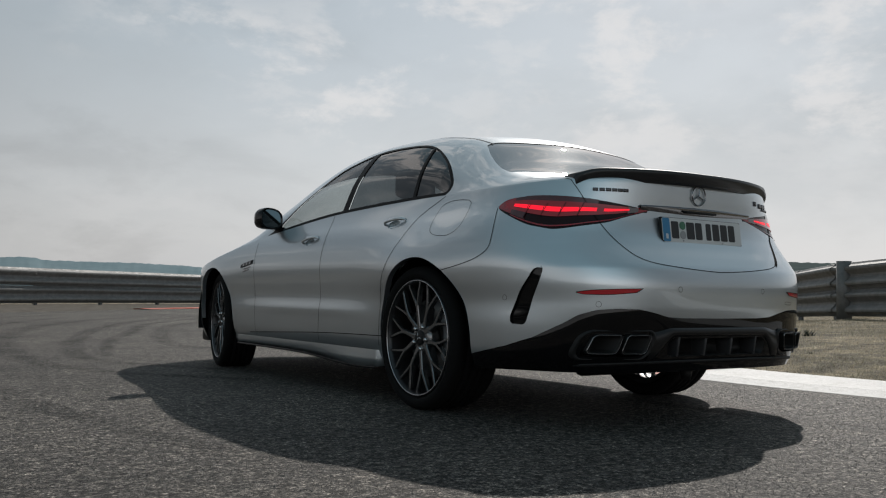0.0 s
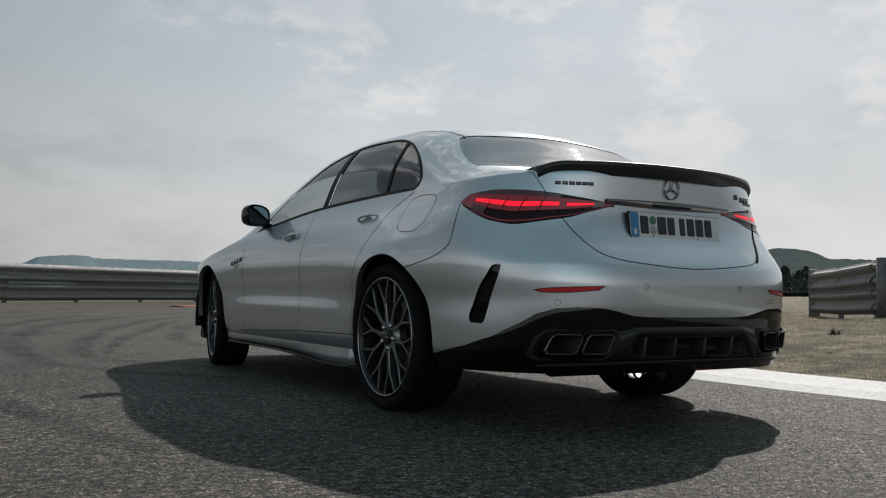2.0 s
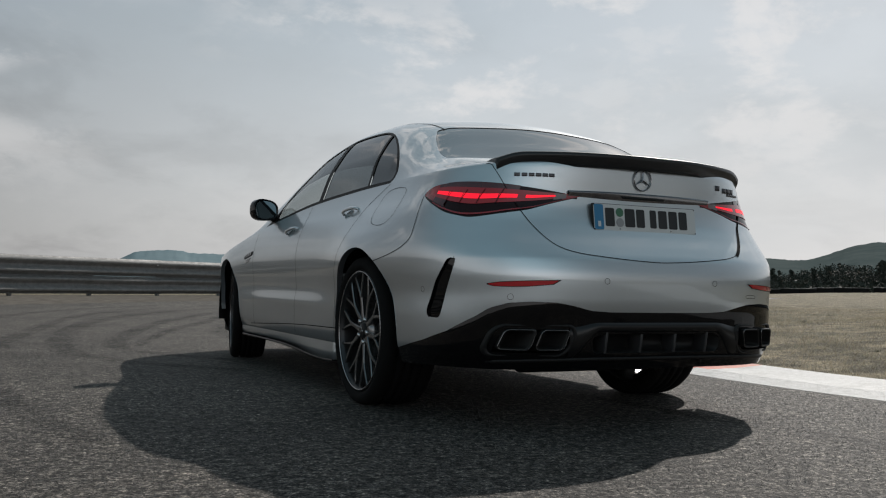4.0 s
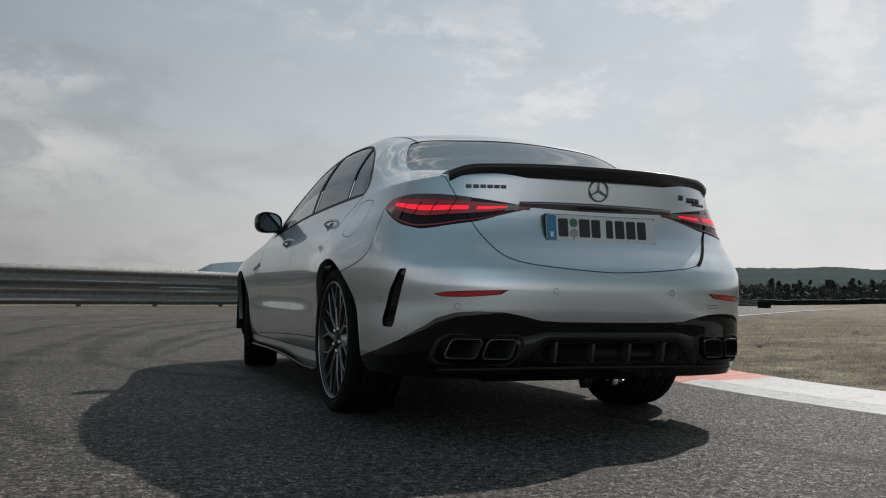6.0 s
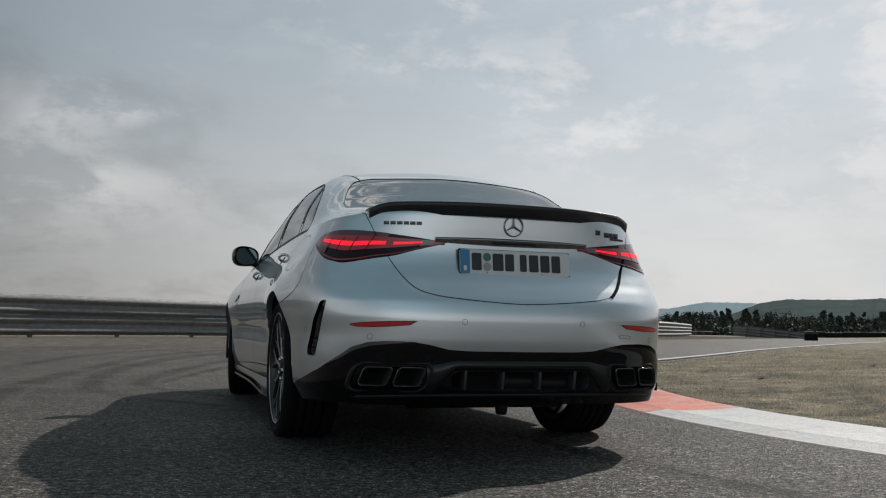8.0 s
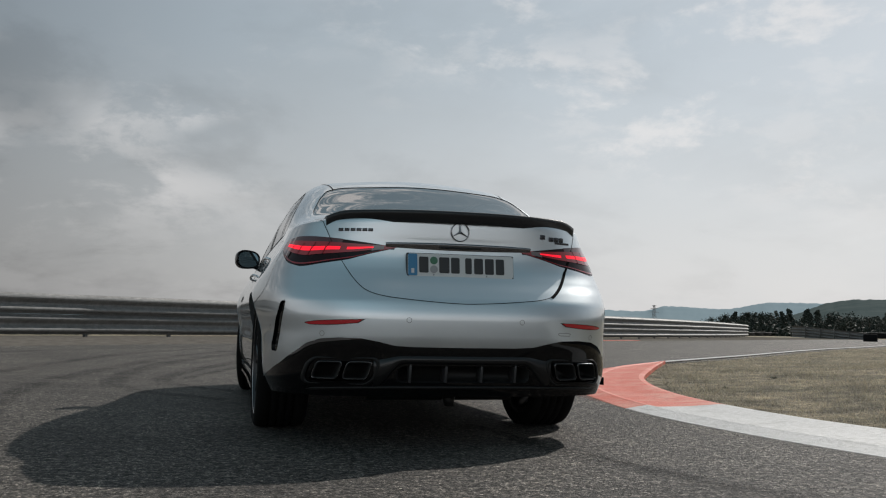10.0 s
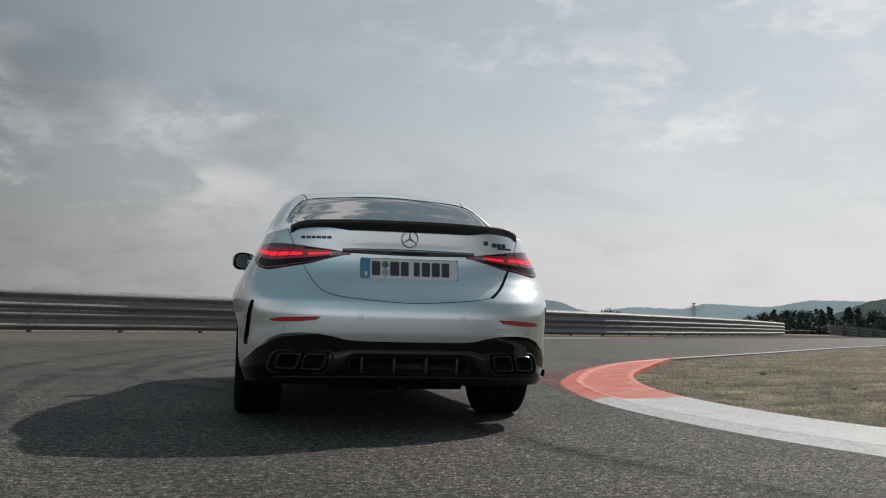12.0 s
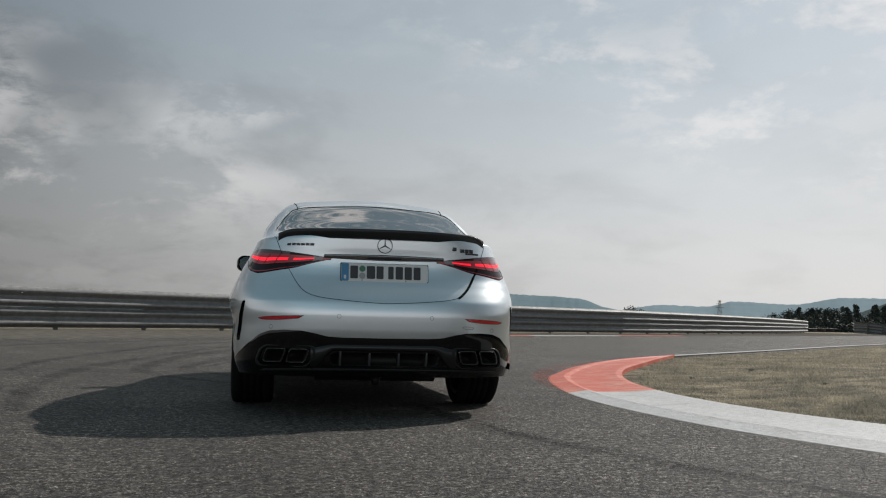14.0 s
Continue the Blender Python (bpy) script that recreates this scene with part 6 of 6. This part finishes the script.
def wheel(spot, spin=0.0, wide=1.0):
    """A left wheel: outer face towards -x."""
    barrel = [(-.122, R_RIM + .002), (-.128, R_RIM - .003), (-.124, R_RIM - .012), (-.10, R_RIM - .016), (.10, R_RIM - .034), (.118, R_RIM), (.110, R_RIM), (.09, R_RIM - .028), (-.09, R_RIM - .012)]
    rim = part("wheel", lathe(barrel, 72), BARREL, car, "dark grey forged Y-spoke wheel with machined edge")
    rim.matrix_basis = spot @ pose(0, 0, 0, spin, 0, 0) @ Matrix.Diagonal((wide, 1, 1, 1))
    part("tyre", lathe(tyre_profile(), 96), RUBBER, rim, "black low-profile tyre")
    part("rim_edge", lathe([(-.1275, R_RIM - .002), (-.1300, R_RIM - .004), (-.1300, R_RIM - .0085), (-.1255, R_RIM - .012)], 96), RIM_EDGE, rim, "bright machined rim edge")
    for k in range(10):
        bm = bmesh.new()
        ang = 2 * math.pi * k / 10
        lean = .004 if k % 2 else -.004
        spoke_arm(bm, [(.045, lean * 2), (.085, lean), (.125, 0), (.160, 0)], (.030, .023, .019, .022), .05, .03, ang)
        for sgn in (-1, 1):
            spoke_arm(bm, [(.152, sgn * .002), (.183, sgn * .013), (.220, sgn * .030), (.254, sgn * .047), (.273, sgn * .053)], (.014, .013, .012, .012, .014), .03, .022, ang)
        bmesh.ops.recalc_face_normals(bm, faces=bm.faces)
        part("spoke", bm, GREY_METAL, rim, smooth=False)
    part("hub", lathe([(-.098, .0005), (-.102, .060), (-.096, .074), (-.02, .078), (-.02, .0005)], 40, False), GREY_METAL, rim)
    part("hub_cap", lathe([(-.1125, .0005), (-.1125, .028), (-.108, .036), (-.100, .037)], 30, False), SATIN_BLACK, rim, "round black hub cap")
    cap = bmesh.new()
    for k in range(3):
        q = radians(90 + 120 * k)
        box(cap, (-.1145, -.0022, 0), (-.1125, .0022, .024), 0)
        bmesh.ops.rotate(cap, verts=cap.verts[-8:], cent=(0, 0, 0), matrix=Euler((q, 0, 0)).to_matrix())
    part("cap_mark", cap, BRIGHT, rim)
    for k in range(5):
        q = 2 * math.pi * (k + .5) / 5
        bm = bmesh.new()
        bmesh.ops.create_cone(bm, cap_ends=True, segments=8, radius1=.011, radius2=.009, depth=.02, matrix=pose(-.104, .056 * math.cos(q), .056 * math.sin(q), 0, 90, 0))
        part("wheel_bolt", bm, BRIGHT, rim)
    brake = part("brake_disc", lathe([(-.030, .075), (-.034, .08), (-.034, .195), (-.010, .195), (-.010, .075)], 60), DISC, car, "drilled steel brake disc")
    brake.matrix_basis = spot
    bm = bmesh.new()
    prev = None
    for i in range(13):
        q = radians(145 + 70 * i / 12)
        ring = [bm.verts.new((x, r * math.cos(q), r * math.sin(q))) for x, r in ((-.062, .145), (-.066, .18), (-.055, .222), (.03, .222), (.03, .145))]
        if prev:
            for j in range(5):
                bm.faces.new((prev[j], prev[(j + 1) % 5], ring[(j + 1) % 5], ring[j]))
        else:
            bm.faces.new(ring)
        prev = ring
    bm.faces.new(prev[::-1])
    bmesh.ops.recalc_face_normals(bm, faces=bm.faces)
    part("brake_caliper", bm, CALIPER, brake, "grey brake caliper")
    return rim


wheel(pose(-.757, 0, .345), spin=9)
wheel(pose(.757, 0, .345, 0, 0, 180), spin=20)
wheel(pose(-.728, 2.83, .345, 0, 0, -10), 15, .89)
wheel(pose(.728, 2.83, .345, 0, 0, 170), 5, .89)


# ---- mirrors, handles, fender vents, sensors ----
def door_mirror(side):
    """Housing that tapers forwards, its glass turned in towards the cabin, on a slim foot."""
    cx, cy, cz = .866, 1.845, 1.036
    n, rings = 28, []
    turn = Euler((0, 0, radians(-16 * side))).to_matrix()

    def ring_at(w, h, dy, dx=0.0):
        ring = []
        for i in range(n):
            q = 2 * math.pi * i / n
            c, s_ = math.cos(q), math.sin(q)
            x = .091 * w * math.copysign(abs(c) ** .78, c)
            z = .071 * h * math.copysign(abs(s_) ** .76, s_) * (1.0 + .9 * x) + .02 * x
            v = turn @ Vector((side * (x + dx), dy, z))
            ring.append((side * cx + v.x, cy + v.y, cz + v.z))
        return ring
    for dy, w, h, dx in ((.135, .22, .30, -.03), (.125, .55, .62, -.02), (.095, .82, .86, -.01), (.05, .96, .97, 0), (0, 1, 1, 0), (-.012, .985, .98, 0), (-.014, .93, .92, 0), (-.004, .91, .90, 0)):
        rings.append(ring_at(w, h, dy, dx))
    housing = part("door_mirror", tube_of(rings), GLOSS_BLACK, car, "gloss black door mirror housing")
    bm = bmesh.new()
    bm.faces.new([bm.verts.new(p) for p in ring_at(.84, .82, -.006)])
    bmesh.ops.recalc_face_normals(bm, faces=bm.faces)
    part("mirror_glass", bm, MIRROR, housing, "mirror glass", smooth=False)
    bm = bmesh.new()
    prev = None
    for i in range(7):
        f = i / 6
        ring = [bm.verts.new((side * (.745 + .085 * f), cy + .055 + dy, .962 + .028 * f + dz)) for dy, dz in ((-.05, -.014), (.05, -.014), (.04, .016), (-.04, .016))]
        if prev:
            for j in range(4):
                bm.faces.new((prev[j], prev[(j + 1) % 4], ring[(j + 1) % 4], ring[j]))
        prev = ring
    bmesh.ops.recalc_face_normals(bm, faces=bm.faces)
    part("mirror_foot", bm, GLOSS_BLACK, housing)


MIRROR = material("mirror_glass", (.5, .52, .53), 0.01, 1.0)
for sd in (-1, 1):
    door_mirror(sd)


def door_handle(s0, h0, side):
    p, n = skin_at(s0, h0, side)
    a = skin_at(s0 + .05, h0 - .004, side)[0]
    fwd = (a - p).normalized()
    up = n.cross(fwd)
    if up.z < 0:
        up = -up
    bm = bmesh.new()
    prev = None
    for i in range(15):
        f = i / 14
        u = -.098 + .196 * f
        arch = .024 * math.sin(math.pi * f) ** .45 + .001
        th = .012 * (.55 + .45 * math.sin(math.pi * f))
        cen = p + fwd * u + n * arch + up * .006
        ring = [bm.verts.new(cen + up * (th * math.cos(q)) + n * (.008 * math.sin(q))) for q in np.linspace(0, 2 * math.pi, 10, endpoint=False)]
        if prev:
            for j in range(10):
                bm.faces.new((prev[j], prev[(j + 1) % 10], ring[(j + 1) % 10], ring[j]))
        else:
            bm.faces.new(ring)
        prev = ring
    bm.faces.new(prev[::-1])
    bmesh.ops.recalc_face_normals(bm, faces=bm.faces)
    part("door_handle", bm, PAINT, car, "body-coloured door handle")


for sd in (-1, 1):
    for s0, h0 in HANDLES:
        door_handle(s0, h0, sd)


def fender_vent(side):
    base = part("fender_vent", patch(([(2.25, .758), (2.35, .750), (2.45, .748)], [(2.25, .797), (2.35, .792), (2.45, .782)]), side, .002, 12, 5), SATIN_BLACK, car, "small black grille on the front wing")
    for k in range(3):
        s = 2.275 + .05 * k
        part("vent_bar", patch(([(s, .760), (s + .03, .758)], [(s + .006, .790), (s + .036, .788)]), side, .006, 4, 3), CHROME, base)
    for k in range(2):
        part("badge_bar", patch(([(2.28 + .02 * k, .728 - .022 * k), (2.40, .723 - .022 * k)], [(2.28 + .02 * k, .740 - .022 * k), (2.40, .735 - .022 * k)]), side, .003, 4, 2), CHROME, body, "small chrome script bar")


for sd in (-1, 1):
    fender_vent(sd)
    for s0, h0 in ((-.466, .380), (-.850, .345), (-1.235, .425)):
        p, n = skin_at(s0, h0, sd)
        turn = look(p + n * .0012, p + n)
        ring = [[tuple(turn @ Vector((r * math.cos(q), r * math.sin(q), 0))) for q in np.linspace(0, 2 * math.pi, 24, endpoint=False)] for r in (.0122, .0106)]
        part("parking_sensor", tube_ring(ring), GAP, body, "thin round edge of a flush parking sensor")

# front end black parts
for sd in (-1, 1):
    bm = bmesh.new()
    box(bm, (sd * .735 - .05, 3.20, .17), (sd * .735 + .05, 3.36, .50), .02)
    part("front_corner", bm, SATIN_BLACK, car, "black front bumper corner blade")


# ---- cabin ----
def cabin():
    bm = bmesh.new()
    box(bm, (-.70, -.35, .26), (.70, 2.3, .62), .05)
    part("cabin_floor", bm, LEATHER, car, "dark cabin tub")
    bm = bmesh.new()
    box(bm, (-.62, -.52, .98), (.62, -.02, 1.03), .02)
    part("parcel_shelf", bm, LEATHER, car, "black rear parcel shelf")
    bm = bmesh.new()
    box(bm, (-.66, 1.95, .62), (.66, 2.45, .98), .07)
    part("dashboard", bm, LEATHER, car, "dark dashboard")

    def seat(x, y, wide, back_h, name):
        bm = bmesh.new()
        box(bm, (x - wide, y - .02, .60), (x + wide, y + .50, .74), .05)
        box(bm, (x - wide * .95, y - .12, .68), (x + wide * .95, y + .03, back_h), .055)
        for v in bm.verts:
            if v.co.z > .76:
                v.co.y -= (v.co.z - .72) * .30
                v.co.x = x + (v.co.x - x) * (1 - .35 * max(0, (v.co.z - .9)))
        s_ = part("seat", bm, LEATHER, car, "black leather " + name)
        bm = bmesh.new()
        box(bm, (x - .125, y - .30, back_h + .02), (x + .125, y - .19, back_h + .19), .04)
        part("headrest", bm, LEATHER, s_)
    seat(-.37, 1.10, .25, 1.10, "front seat")
    seat(.37, 1.10, .25, 1.10, "front seat")
    for x in (-.38, 0, .38):
        seat(x, .22, .20, 1.02, "rear seat")
    bm = bmesh.new()
    bmesh.ops.create_cone(bm, cap_ends=False, segments=28, radius1=.185, radius2=.18, depth=.03, matrix=pose(-.37, 1.72, .93, 70, 0, 0))
    part("steering_wheel", bm, LEATHER, car)


cabin()
for sd in (-1, 1):
    part("headliner", patch(([(.10, 1.53), (.9, 1.50), (1.86, 1.53)], [(.06, 1.999), (.9, 1.999), (1.84, 1.999)]), sd, -.018), HEADLINER, car, "dark grey cloth headliner")
    part("door_card", patch(([(.46, .35), (1.0, .35), (2.2, .35)], [(.30, .985), (1.0, .985), (2.2, .985)]), sd, -.03), LEATHER, car, "black inner door lining")
